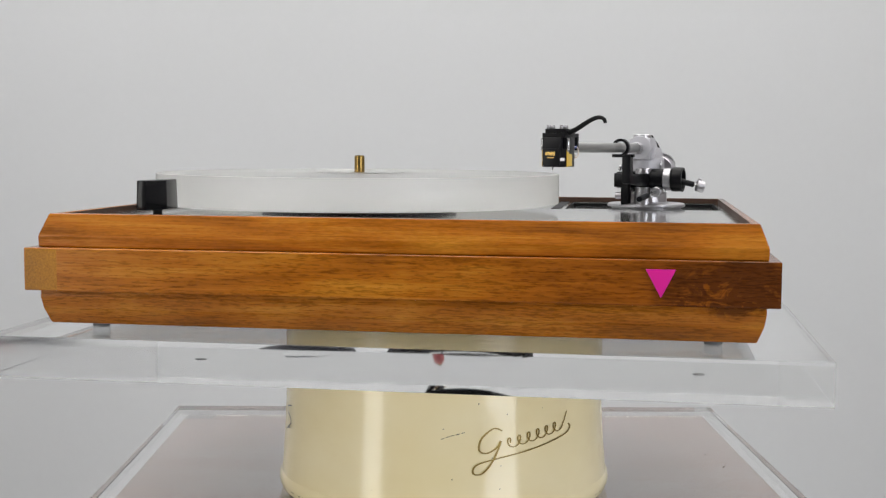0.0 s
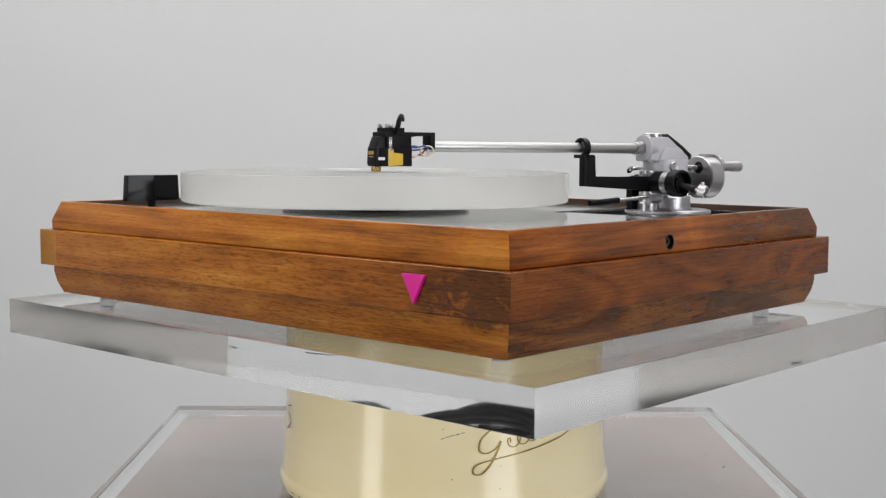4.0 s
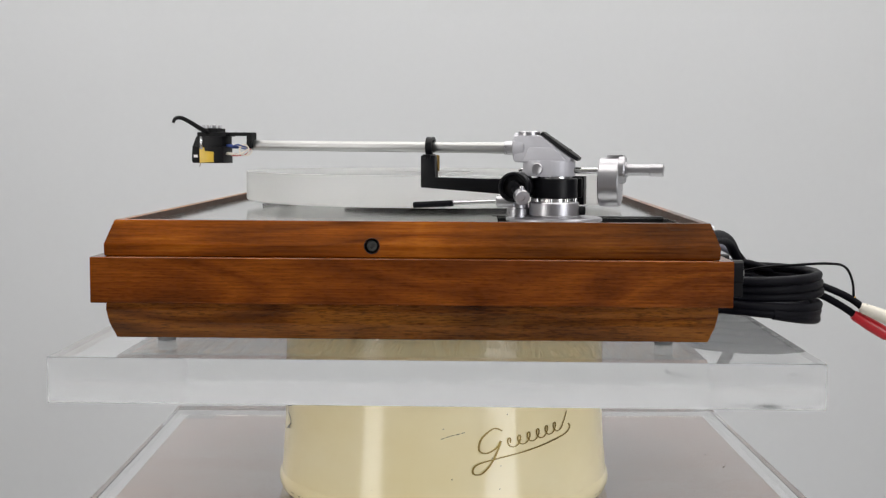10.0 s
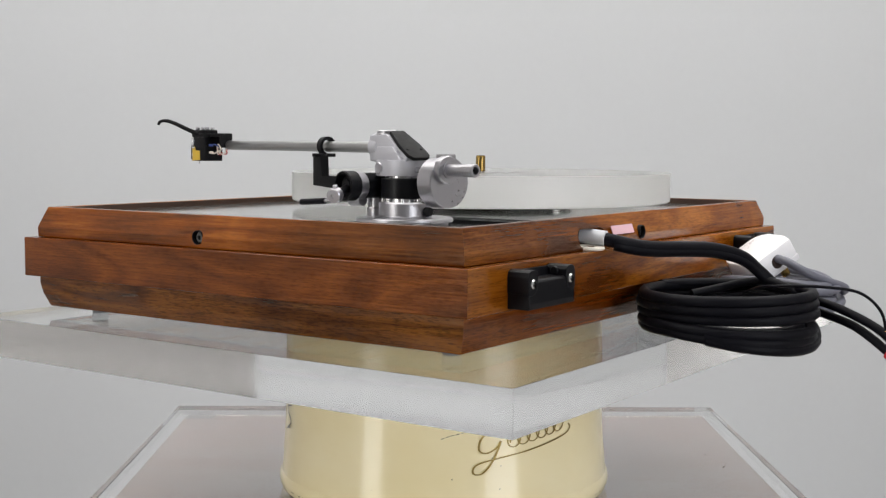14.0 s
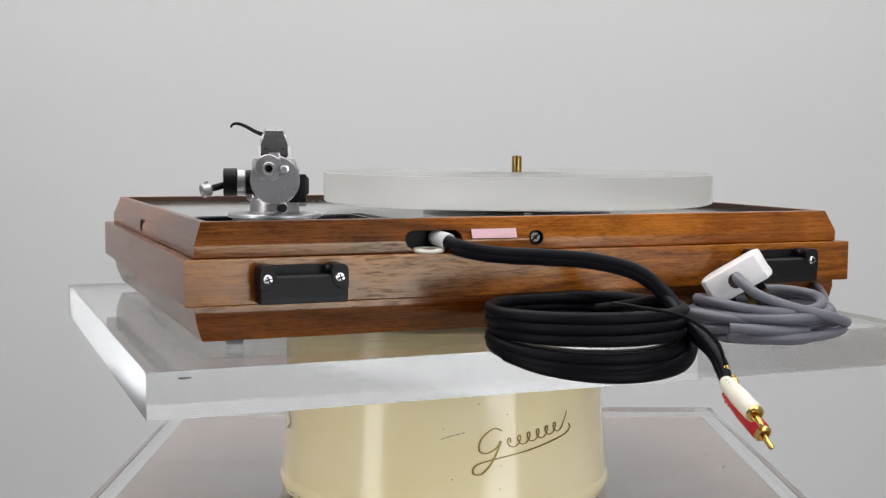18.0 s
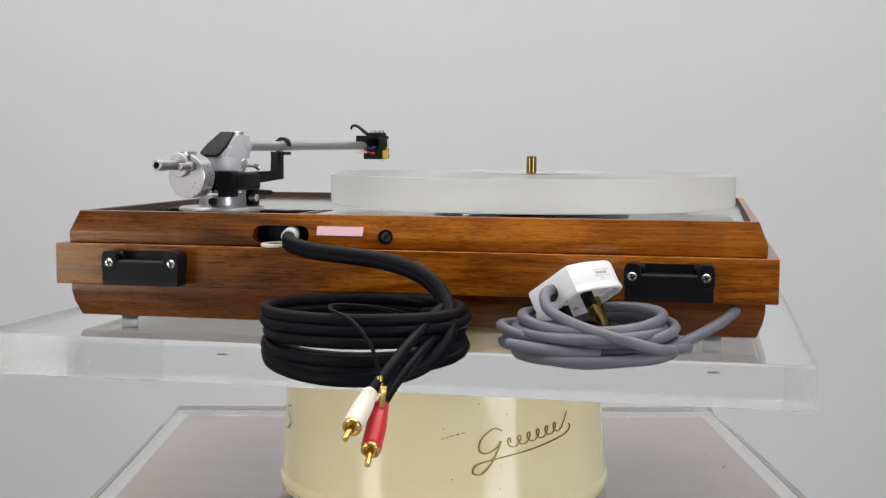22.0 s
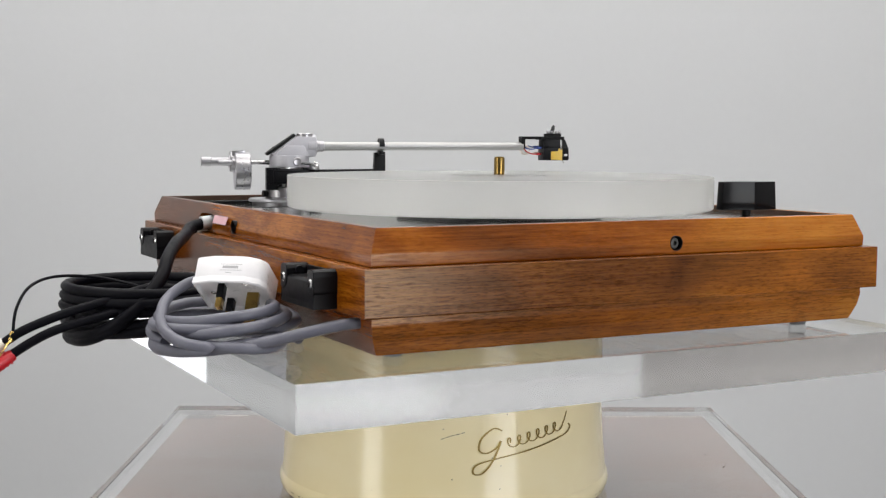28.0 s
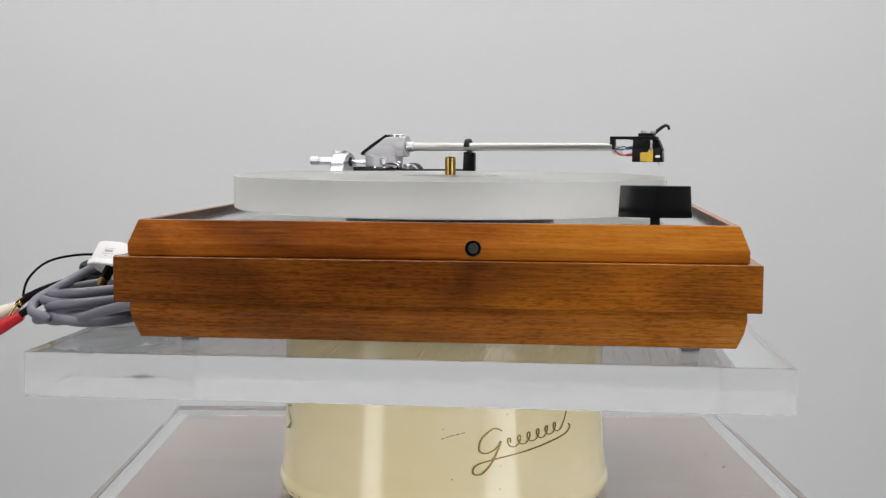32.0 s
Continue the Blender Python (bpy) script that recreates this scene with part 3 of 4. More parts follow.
cut(sides["b"][1], add_prism(B(), slot_outline(53.8, 91.4, -58.6, 5.6), 140, 180, "xzy"))
part("slot_lining", add_prism(B(), slot_outline(53.9, 91.3, -58.6, 5.5), 149, 150.5, "xzy"), black_satin, player, "dark inside of the cable slot")
part("cable_clip", add_lathe(B(), [(5.0, -0.9), (9.4, -0.9), (9.8, 0), (9.4, 0.9), (5.0, 0.9), (4.6, 0), (5.0, -0.9)], (76, 162.4, -64.9), (0.02, 0.06, 1), 28), cream_plastic, player, "white plastic cable grommet")
part("cable_collar", add_rod(B(), (68, 152, -58), (65.4, 168.6, -59.6), 4.9), pale_sleeve, player, "white cable sleeve")
part("label_strip", add_box(B(), 18.0, 48.2, -0.2, 0.2, -3.0, 3.0, 0, Matrix.Translation((0, 164.05, -55.6)) @ Matrix.Rotation(radians(20.5), 4, "X")), pink_paper, player, "faded pink paper label strip")


def hinge(cx):
    """A black moulded lid-hinge socket with an open pocket and two screws."""
    y0, y1 = PY1 + 0.02, PY1 + 13.6
    bm = B()
    z0, z1 = -91.6, -69.6
    add_prism(bm, [(y0, z0), (y1 + 0.6, z0), (y1, z0 + 3.0), (y1, z1 - 7.2), (y1 - 1.4, z1 - 6.0), (y0, z1 - 6.0)], cx - 25.6, cx + 25.6, "yzx", 0.5)
    for side in (-1, 1):
        post = [(cx + side * q, z) for q, z in ((16.0, z1 - 8.5), (16.0, z1 - 2.6), (17.2, z1 - 0.6), (19.4, z1), (23.4, z1), (25.4, z1 - 1.2), (26.2, z1 - 4.0), (26.2, z1 - 12.5), (25.4, z1 - 14), (22.0, z1 - 14.6), (18.0, z1 - 12.5))]
        add_prism(bm, post, y0, y1 + 0.5, "xzy", 0.45)
        add_rod(bm, (cx + side * 16.4, y0 + 6.5, z1 - 3.4), (cx + side * 14.2, y0 + 6.5, z1 - 3.4), 2.4, seg=16)
    add_box(bm, cx - 16.6, cx + 16.6, y0, y0 + 1.8, z1 - 6.4, z1 - 0.8, 0.4)
    h = part("hinge_socket", bm, black_plastic, player, "black plastic lid-hinge socket", smooth=False)
    for sx in (-21.2, 21.2):
        p = Vector((cx + sx, y1 + 0.3, -77.3))
        s = part("hinge_screw", add_lathe(B(), [(0, -2), (2.7, -2), (2.8, 0.3), (2.1, 1.1), (0, 1.4)], p, (0, 1, 0), 24), steel, h)
        bm = B()
        for ang in (20, 110):
            add_box(bm, -2.1, 2.1, -0.4, 0.4, -0.2, 0.2, 0, Matrix.Translation(p + Vector((0, 1.55, 0))) @ Matrix.Rotation(radians(-90), 4, "X") @ Matrix.Rotation(radians(ang), 4, "Z"))
        part("recess", bm, black_satin, s)
    return h


hinge(159.7)
hinge(-171.6)

# platter, drive disc and spindle
SX, SY = -63.6, -9.8
part("sub_platter", add_lathe(B(), [(0, PLATE + 0.2), (24, PLATE + 0.2), (24, -46.4), (72.0, -46.4), (72.6, -46.1), (72.6, -45.0), (0, -45.0)], (SX, SY, 0), seg=72), black_satin, player, "dark drive disc under the platter")
bm = add_lathe(B(), [(0, -44.6), (147.6, -44.6), (149, -43.6), (149, -22.7), (148.7, -22.3), (0, -22.3)], (SX, SY, 0), seg=128)
for f in bm.faces:
    if f.calc_center_median().z > -22.5 and abs(f.normal.z) >= 0:
        f.material_index = 1
platter = part("platter", bm, [frosted, polished], player, "thick frosted acrylic platter")
part("platter_boss", add_lathe(B(), [(0, -22.2), (33, -22.2), (33.5, -22.0), (0, -21.9)], (SX, SY, 0), seg=64), polished, platter)
part("spindle", add_lathe(B(), [(3.8, -22.1), (3.8, -10.6), (3.3, -9.4), (1.2, -9.1), (1.2, -10.2), (0, -10.2)], (SX, SY, 0), seg=28), brass, platter, "brass centre spindle")
part("deck_screw", add_rod(B(), (-31, 78, PLATE), (-31, 78, PLATE + 1.2), 3.0), steel, player)

# speed knob
bm = add_prism(B(), [(-3.4, -21.6), (3.4, -21.6), (7.6, -1.5), (3.4, 21.6), (-3.4, 21.6), (-7.6, -1.5)], -44.2, -25.0, "xyz", 0.7)
for v in bm.verts:
    k = 1.02 - 0.05 * (v.co.z + 44.2) / 19.2
    v.co.x, v.co.y = v.co.x * k, v.co.y * k
bmesh.ops.transform(bm, matrix=Matrix.Translation((-168.6, -144.4, 0)) @ Matrix.Rotation(radians(-6), 4, "Z"), verts=bm.verts)
knob = part("speed_knob", bm, black_gloss, player, "black bar-shaped speed knob")
part("knob_shaft", add_rod(B(), (-168.6, -144.4, PLATE), (-168.6, -144.4, -43), 3.0), black_satin, knob)

# ---- tonearm ----
PIV = Vector((149.0, 72.0, 0))
U, N = Vector((0.2337, 0.9723, 0)), Vector((0.9723, -0.2337, 0))
ARM = Matrix(((N.x, U.x, 0, PIV.x), (N.y, U.y, 0, PIV.y), (0, 0, 1, 0), (0, 0, 0, 1)))


def A(s, n, z):
    return PIV + U * s + N * n + Vector((0, 0, z))


ARM_Z = PLATE + 0.95
tonearm = part("tonearm", add_lathe(B(), [(0, PLATE - 3.3), (27, PLATE - 3.3), (27, ARM_Z - 0.2), (29.2, ARM_Z), (29.6, ARM_Z), (30.4, ARM_Z + 0.8), (30.0, ARM_Z + 2.2), (28.8, ARM_Z + 2.8), (0, ARM_Z + 2.8)], PIV, seg=64), silver, player, "silver and black pivoted tonearm on a round base")


def arm_part(name, bm, mat, label="", place=False, sharp=33):
    if place:
        bmesh.ops.transform(bm, matrix=ARM, verts=bm.verts)
    return part(name, bm, mat, tonearm, label, sharp=sharp)


arm_part("pillar", add_lathe(B(), [(0, -46.4), (17.0, -46.4), (17.2, -45.4), (15.9, -44.8), (15.7, -37.2), (15.0, -36.4), (0, -36.4)], PIV, seg=48), silver, "satin silver pillar")
arm_part("inner_column", add_rod(B(), A(0, 0, -37), A(0, 0, -20), 11.5), steel)
bm = B()
for k in range(8):
    a = 2 * math.pi * k / 8
    add_rod(bm, A(13.2 * math.sin(a), 13.2 * math.cos(a), -37), A(13.2 * math.sin(a), 13.2 * math.cos(a), -34), 1.5, seg=12)
arm_part("column_pins", bm, steel)
# arm coordinates (n, s, z) for boxes placed with ARM
bm = add_lathe(B(), [(0, -34.2), (14.0, -34.2), (14.6, -33.6), (14.6, -22.2), (14.0, -21.6), (0, -21.6)], (0, 0, 0), seg=48)
add_box(bm, -22, 4, -17, 12, -33.5, -22.4, 1.2)
add_box(bm, -20, -9, 8, 17.4, -38.6, -20.4, 0.8)
add_box(bm, -21, -6, -14, 16.5, -34, -21.5, 1.2)
arm_part("lift_bracket", bm, black_plastic, "black bracket round the pillar", True)
bm = add_box(B(), -13.5, -7.5, -28, -19, -46.5, -26, 0.8)
arm_part("bracket_leg", bm, black_satin, "", True)
# rest bar and post with clip
bm = add_prism(B(), [(-85.2, -28.4), (-30, -32.0), (-12, -32.4), (-12, -22.4), (-75.8, -22.4), (-75.8, -8.0), (-85.2, -8.0)], 2.0, 8.0, "yzx", 0.5)
arm_part("arm_rest", bm, black_plastic, "black angled arm rest", True)
arc = np.linspace(radians(-165), radians(95), 20)
strap = [(6.5 * math.cos(t + math.pi / 2), -2.5 + 6.5 * math.sin(t + math.pi / 2)) for t in arc] + [(4.5 * math.cos(t + math.pi / 2), -2.5 + 4.5 * math.sin(t + math.pi / 2)) for t in arc[::-1]]
bm = add_prism(B(), strap, -82.9, -78.7, "xzy")
add_box(bm, -6, 10, -83.4, -78.4, -9.6, -7.2, 0.5)
arm_part("rest_clip", bm, black_plastic, "black hooked clip round the arm tube", True)
# tube and housing
bm = B()
add_lathe(bm, [(0, 0), (3.2, 0), (3.4, 0.4), (3.55, 140), (3.7, 174), (0, 174)], A(-205.5, -1.8, -2.2), U + Vector((0, 0, -0.004)), 32)
arm_part("arm_tube", bm, tube_metal, "polished silver arm tube")
arm_part("tube_collar", add_lathe(B(), [(0, 0), (4.2, 0), (4.5, 0.4), (4.5, 5.2), (4.9, 5.6), (4.9, 7.4), (0, 7.4)], A(-32.2, -1.6, -2.9), U, 32), silver)
bm = add_prism(B(), [(-24.8, 4.8), (-8.2, 5.2), (12, -9.0), (10, -13.0), (-12, -12.6), (-24.6, -11.6)], -8.2, 8.2, "yzx", 1.4)
arm_part("bearing_housing", bm, silver_paint, "wedge-shaped silver bearing housing", True)
oval = [(13.6 * math.cos(t), 0.0 + 13.0 * math.sin(t)) for t in np.linspace(0, math.pi, 15)] + [(13.6 * math.cos(t), -7.0 + 13.0 * math.sin(t)) for t in np.linspace(math.pi, 2 * math.pi, 15)]
bm = add_prism(B(), oval, -20.4, -10.6, "xyz", 0.8)
add_prism(bm, [(-18.5, -11.2), (9.5, -11.2), (5.5, -7.0), (1.0, -2.5), (-14.5, -2.5)], -10.8, 10.8, "yzx", 0.9)
arm_part("bearing_yoke", bm, silver_paint, "rounded silver bearing yoke", True)
bm = add_lathe(B(), [(6.4, -7), (8.8, -6.6), (9.2, 0), (8.8, 0.4), (0, 0.4)], A(-25.0, 0, -2.6), -U, 40)
arm_part("housing_nose", bm, silver_paint)
bm = add_lathe(B(), [(0, 4.6), (7.4, 4.6), (7.4, 5.6), (6.9, 5.8), (6.9, 7.2), (6.2, 7.8), (0, 7.8)], A(-16.4, 0, 0), (0, 0, 1), 32)
arm_part("force_dial", bm, silver)
# black cover on the sloping back
sl = math.atan2(16.0, 22.8)
bm = add_prism(B(), [(-5.6, 0), (5.6, 0), (8.6, 15), (8.6, 25.5), (6.4, 28.6), (-6.4, 28.6), (-8.6, 25.5), (-8.6, 15)], 0.2, 2.6, "xyz", 0.5)
bmesh.ops.transform(bm, matrix=Matrix.Translation((0, -8.6, 5.4)) @ Matrix.Rotation(-sl, 4, "X"), verts=bm.verts)
arm_part("rear_cover", bm, black_satin, "black plastic cover on the sloping housing", True)
bm = B()
for n in (-5.4, 5.4):
    p = Vector((n, -8.6, 5.4)) + Matrix.Rotation(-sl, 3, "X") @ Vector((0, 20, 2.5))
    add_rod(bm, p, p + Matrix.Rotation(-sl, 3, "X") @ Vector((0, 0, 0.6)), 0.9, seg=12)
arm_part("cover_screws", bm, black_satin, "", True)
for n in (13.3, -13.3):
    arm_part("pivot_screw", add_lathe(B(), [(0, 0), (3.5, 0), (3.6, 0.6), (3.1, 1.2), (2.4, 0.9), (0, 0.9)], A(-8.5, n * 1.0, -15.6), N * n, 28), silver)
# lift arm, lever, side dial
arm_part("lift_column", add_lathe(B(), [(0, -48.6), (7.0, -48.6), (7.0, -41), (6.4, -40.4), (6.4, -33.0), (0, -33.0)], A(-22.6, 3, 0), seg=32), silver)
arm_part("lift_cap", add_lathe(B(), [(0, -22.6), (6.2, -22.6), (6.4, -22.0), (6.2, -18.6), (5.4, -18.0), (0, -18.0)], A(-22.6, 3, 0), seg=32), silver)
arm_part("lever_hub", add_rod(B(), A(-33.5, 15, -36.2), A(-22.5, 15, -35.6), 3.9, edge=0.5), silver)
arm_part("lift_lever", add_rod(B(), A(-62, 15.4, -37.8), A(-33, 15, -36.2), 1.35), steel, "thin steel lift lever")
arm_part("lever_sleeve", add_rod(B(), A(-87.5, 15.7, -39.4), A(-61.5, 15.4, -37.8), 2.0), black_rubber, "black sleeve on the lever")
c0 = A(-19.5, 0, -26.6)
arm_part("side_barrel", add_rod(B(), c0 + N * 4, c0 + N * 19, 8.0), black_plastic)
arm_part("dial_ring", add_rod(B(), c0 + N * 18.5, c0 + N * 24.5, 8.6, edge=0.5), silver)
arm_part("bias_dial", add_lathe(B(), [(0, 0), (8.8, 0), (9.3, 0.6), (9.3, 8.2), (8.9, 8.8), (7.9, 8.8), (7.6, 8.2), (7.4, 3.6), (4.2, 3.6), (4.0, 6.4), (0, 6.4)], c0 + N * 24.5, N, 36), black_plastic, "black bias dial")
k1, k0 = A(-12, 44.5, -31.7), c0 + N * 29 + Vector((0, 0, -0.8))
arm_part("bias_rod", add_rod(B(), k0, k0.lerp(k1, 0.72), 2.3), black_plastic)
kd = (k1 - k0).normalized()
arm_part("bias_stem", add_rod(B(), k0.lerp(k1, 0.70), k1 - kd * 2.0, 1.0, seg=14), steel)
bm = add_lathe(B(), [(0, -2.8), (4.2, -2.8), (4.5, -2.4), (4.5, 2.4), (4.1, 2.9), (1.6, 2.9), (1.4, 2.2), (0, 2.2)], k1, kd, 28)
add_rod(bm, k1 + Vector((0, 0, 3.0)), k1 + Vector((0, 0, 6.2)), 1.5)
arm_part("bias_weight", bm, silver, "small silver bias weight")
arm_part("side_pin", add_tube(B(), spline([A(-8, -12, -16.6), A(-14, -13.5, -17.0), A(-20, -15, -17.6), A(-23.5, -15.6, -19.6), A(-25, -14.8, -17.6), A(-22, -14, -16.4)], 5), 1.1, 8), steel)
arm_part("thumb_screw", add_rod(B(), A(-14, -15, -40), A(-14, -21, -40), 2.6), silver)
arm_part("lock_screw", add_rod(B(), A(15, -4, -42), A(19, -5, -42), 2.8), black_satin)
# counterweight
arm_part("weight_shaft", add_rod(B(), A(12, 1, -16.6), A(31, 1, -16.6), 1.9), steel)
arm_part("counterweight", add_lathe(B(), [(0, 0), (14.6, 0), (15.3, 0.7), (15.3, 12.0), (14.8, 12.6), (0, 12.6)], A(28.8, 0, -23.6), U, 64), silver, "round silver counterweight")
arm_part("weight_recess", add_rod(B(), A(28.4, 1, -16.6), A(29.0, 1, -16.6), 4.2), black_satin)
arm_part("weight_boss", add_lathe(B(), [(0, 0), (8.4, 0), (8.4, 3.0), (7.8, 3.8), (5.0, 3.8), (5.0, 4.6), (0, 4.6)], A(41.3, 4, -15.9), U, 36), silver)
arm_part("weight_clamp", add_box(B(), -3.2, 3.6, 33.0, 43.6, -11.0, -6.6, 0.8), silver, "small clamp on the counterweight", True)
arm_part("fine_adjuster", add_lathe(B(), [(0, 0), (3.5, 0), (3.5, 14.5), (3.9, 14.8), (3.9, 22.6), (3.5, 23.0), (2.3, 23.0), (2.3, 19), (0, 19)], A(45.2, 4, -15.9), U, 32), silver, "hollow silver fine adjuster")
arm_part("adjuster_bore", add_rod(B(), A(64.6, 4, -15.9), A(65.0, 4, -15.9), 2.25), black_satin)
arm_part("locking_stub", add_lathe(B(), [(0, 0), (3.4, 0), (3.4, 2.6), (2.2, 3.0), (2.2, 13), (1.7, 13.6), (0, 13.6)], A(41.3, -5, -16.6), U, 28), silver)
# headshell and cartridge: on the end of the tube
CA = 0.0
F = -(U * math.cos(CA)) - N * math.sin(CA)
R = N * math.cos(CA) - U * math.sin(CA)
HC = A(-233.5, 0.0, 0)
HEAD = Matrix(((R.x, F.x, 0, HC.x), (R.y, F.y, 0, HC.y), (0, 0, 1, 0), (0, 0, 0, 1)))


def head_part(name, bm, mat, label=""):
    bmesh.ops.transform(bm, matrix=HEAD, verts=bm.verts)
    return part(name, bm, mat, tonearm, label, sharp=50)


# head coordinates: x right, y forward
bm = add_box(B(), -7.4, 7.4, -13.5, 8.0, 3.6, 6.4, 0.5)
add_box(bm, -6.4, 6.4, -6.5, 5.5, 6.0, 9.0, 0.6)
add_box(bm, -4.6, 4.6, -28, -12.5, 4.0, 6.4, 0.4)
add_box(bm, -4.6, 4.6, -30, -26.5, -4.2, 6.4, 0.5)
head_part("headshell", bm, black_satin, "black open headshell")
bm = add_prism(B(), [(-7.8, -10.5), (7.8, -10.5), (7.8, 6.6), (-7.8, 6.6)], -3.4, 3.75, "xyz", 0.4)
add_prism(bm, [(-10.5, -14.0), (6.0, -14.0), (13.1, -13.0), (12.6, -4.0), (9.6, 3.7), (-10.5, 3.7)], -5.4, 5.4, "yzx", 0.3)
add_prism(bm, [(-7.6, -11), (7.6, -11), (7.6, 6.5), (4.6, 13), (-4.6, 13), (-7.6, 6.5)], -14.2, -3.0, "xyz", 0.4)
head_part("cartridge", bm, black_plastic, "black and yellow phono cartridge")
bm = B()
for sx in (-1, 1):
    a, b = sorted((sx * 7.55, sx * 8.1))
    add_prism(bm, [(6.0, -14.0), (-4.2, -13.5), (-4.2, -6.6), (2.2, -6.2), (2.8, -3.6), (6.0, -3.8)], a, b, "yzx", 0.1)
head_part("stylus_guard", bm, yellow, "yellow stylus block")
bm = B()
for sx in (-8.0, 8.0):
    add_rod(bm, (sx, 4.6, 3.4), (sx, 4.6, -4.0), 1.15, seg=10)
    add_rod(bm, (sx * 0.9, 4.6, -3.6), (sx * 1.06, 4.6, -4.6), 1.3, seg=10)
head_part("mounting_bolt", bm, steel)
bm = B()
for sy in (4.6, -3.2):
    for sx in (-5.2, 5.2):
        add_rod(bm, (sx * 0.8, sy, 8.8), (sx * 0.8, sy, 11.4), 1.4, seg=14)
head_part("bolt_heads", bm, silver)
bm = B()
add_box(bm, -3.6, 2.6, 12.95, 13.1, -7.2, -5.0, 0)
add_box(bm, -2.6, 1.8, 12.95, 13.08, -8.8, -8.1, 0)
head_part("cartridge_mark", bm, gold, "pale printed marks")
bm = B()
for sx in (-1, 1):
    add_box(bm, -2.0, 2.0, -0.08, 0.08, -0.9, 0.9, 0, Matrix.Translation((sx * 6.1, 9.75, -9.6)) @ Matrix.Rotation(radians(-sx * 65.2), 4, "Z"))
head_part("side_mark", bm, white_plastic)
head_part("stylus", add_rod(B(), (0, 8.6, -14.0), (0, 10.2, -16.6), 0.35, seg=8), steel)
lift = spline([(4, 0, 6.0), (8, 1.0, 6.8), (14, 3.4, 9.4), (21, 6.8, 13.2), (26, 9.0, 15.2), (29.5, 10.6, 15.6), (32.2, 11.6, 14.6), (33.2, 12.0, 12.4)], 5)
head_part("finger_lift", add_tube(B(), lift, [1.8 - 0.8 * i / (len(lift) - 1) for i in range(len(lift))], 10), black_satin, "curved black finger lift")
for i, (m_, x, z) in enumerate(((blue_wire, -4, -3.4), (white_wire, 3.6, -7.8), (red_plastic, -3.4, -8.6), (blue_wire, 3.8, -2.4))):
    head_part("lead_wire", add_tube(B(), spline([(x, -11.5, z), (x * 1.3, -17, z - 0.3), (x * 1.5, -21, z - 1.2 + i * 0.6), (x * 0.8, -25, z * 0.5 - 2.2), (x * 0.4, -27.5, -3.0)], 5), 0.5, 6), m_)
    head_part("wire_tag", add_rod(B(), (x, -11.8, z), (x * 1.2, -16.6, z - 0.2), 1.0, seg=10), m_)

loop = [Vector((2.5 + 2.4 * math.sin(t * 0.5), -24.5 + 4.0 * math.cos(t), -5.4 + 3.6 * math.sin(t))) for t in np.linspace(0, 4 * math.pi, 40)]
head_part("lead_wire", add_tube(B(), loop, 0.45, 6), white_wire, "looped cream wire")

# ---- signal cable with phono plugs ----
rnd = random.Random(11)
signal = thing("signal_cable", (0, 225, SLAB_TOP), "coiled black twin signal cable with red and white phono plugs", "cable", "cables")


def coil(cx, cy, rx, ry, turns, z_of, seed, steps=26, wander=3.0, start=0.0, sway=1.0):
    g = random.Random(seed)
    pts = []
    jit = [(g.uniform(-wander, wander), g.uniform(-wander, wander), sway * g.uniform(-1, 1)) for _ in range(turns + 2)]
    for i in range(turns * steps + 1):
        k, a = i / steps, 2 * math.pi * i / steps + start
        j, f = int(k), k - int(k)
        d = [jit[j][q] * (1 - f) + jit[j + 1][q] * f for q in range(3)]
        x, y = cx + (rx + d[0]) * math.cos(a), cy + (ry + d[1]) * math.sin(a)
        pts.append(Vector((x, y, z_of(k, x, y) + d[2])))
    return pts


BACK_Z = [-116.3, -112.6, -107.0, -102.0, -96.5, -96.0, -95.5]
FRONT_Z = [-122.0, -117.0, -107.0, -101.0, -95.5, -95.0, -95.0]


def coil_z(k, x, y):
    j, f = int(k), k - int(k)
    f = min(1.0, max(0.0, (f - 0.75) * 4))
    lerp = lambda a: a[min(j, 6)] * (1 - f) + a[min(j + 1, 6)] * f
    droop = min(1.2, max(0.0, (y - 206) / 70))
    return lerp(BACK_Z) * (1 - droop) + lerp(FRONT_Z) * droop


pts = coil(0, 224, 57.5, 53, 5, coil_z, 3, start=4.5, wander=2.6, sway=0.5)
part("coil", add_tube(B(), pts, 3.6, 12), black_rubber, signal, "loose coil of black cable", sharp=60)
pts = coil(-1, 223, 51, 47, 2, lambda k, x, y: coil_z(k, x, y) - 0.4, 21, start=4.6, wander=2.6, sway=0.5)
part("coil", add_tube(B(), pts, 3.2, 12), black_rubber, signal, "loose coil of black cable", sharp=60)
lead = spline([(67, 160, -58.8), (63, 175, -61.5), (51, 183, -64.5), (36, 189, -66.2), (17.8, 197, -67), (-10, 209, -69), (-33.6, 220, -75.2), (-47, 228, -86), (-53, 239, -98), (-53.5, 251, -109), (-45, 264, -118.5), (-28, 273, -124), (0, 276, -125.5), (26, 270, -124), (46, 254, -121), (56, 232, -117)], 6)
part("lead", add_tube(B(), lead, 4.3, 12), black_rubber, signal, sharp=60)
part("lead", add_tube(B(), [p + Vector((0.4, 1.2, -2.7)) for p in lead[5:]], 3.4, 10), black_rubber, signal, sharp=60)
W0, W1, W2 = Vector((-30, 321, -124.4)), Vector((-28.6, 349, -135.4)), Vector((-27.2, 357, -140))
R0, R1, R2 = Vector((-34.6, 317, -131)), Vector((-36.6, 345, -147)), Vector((-37, 352.5, -153))
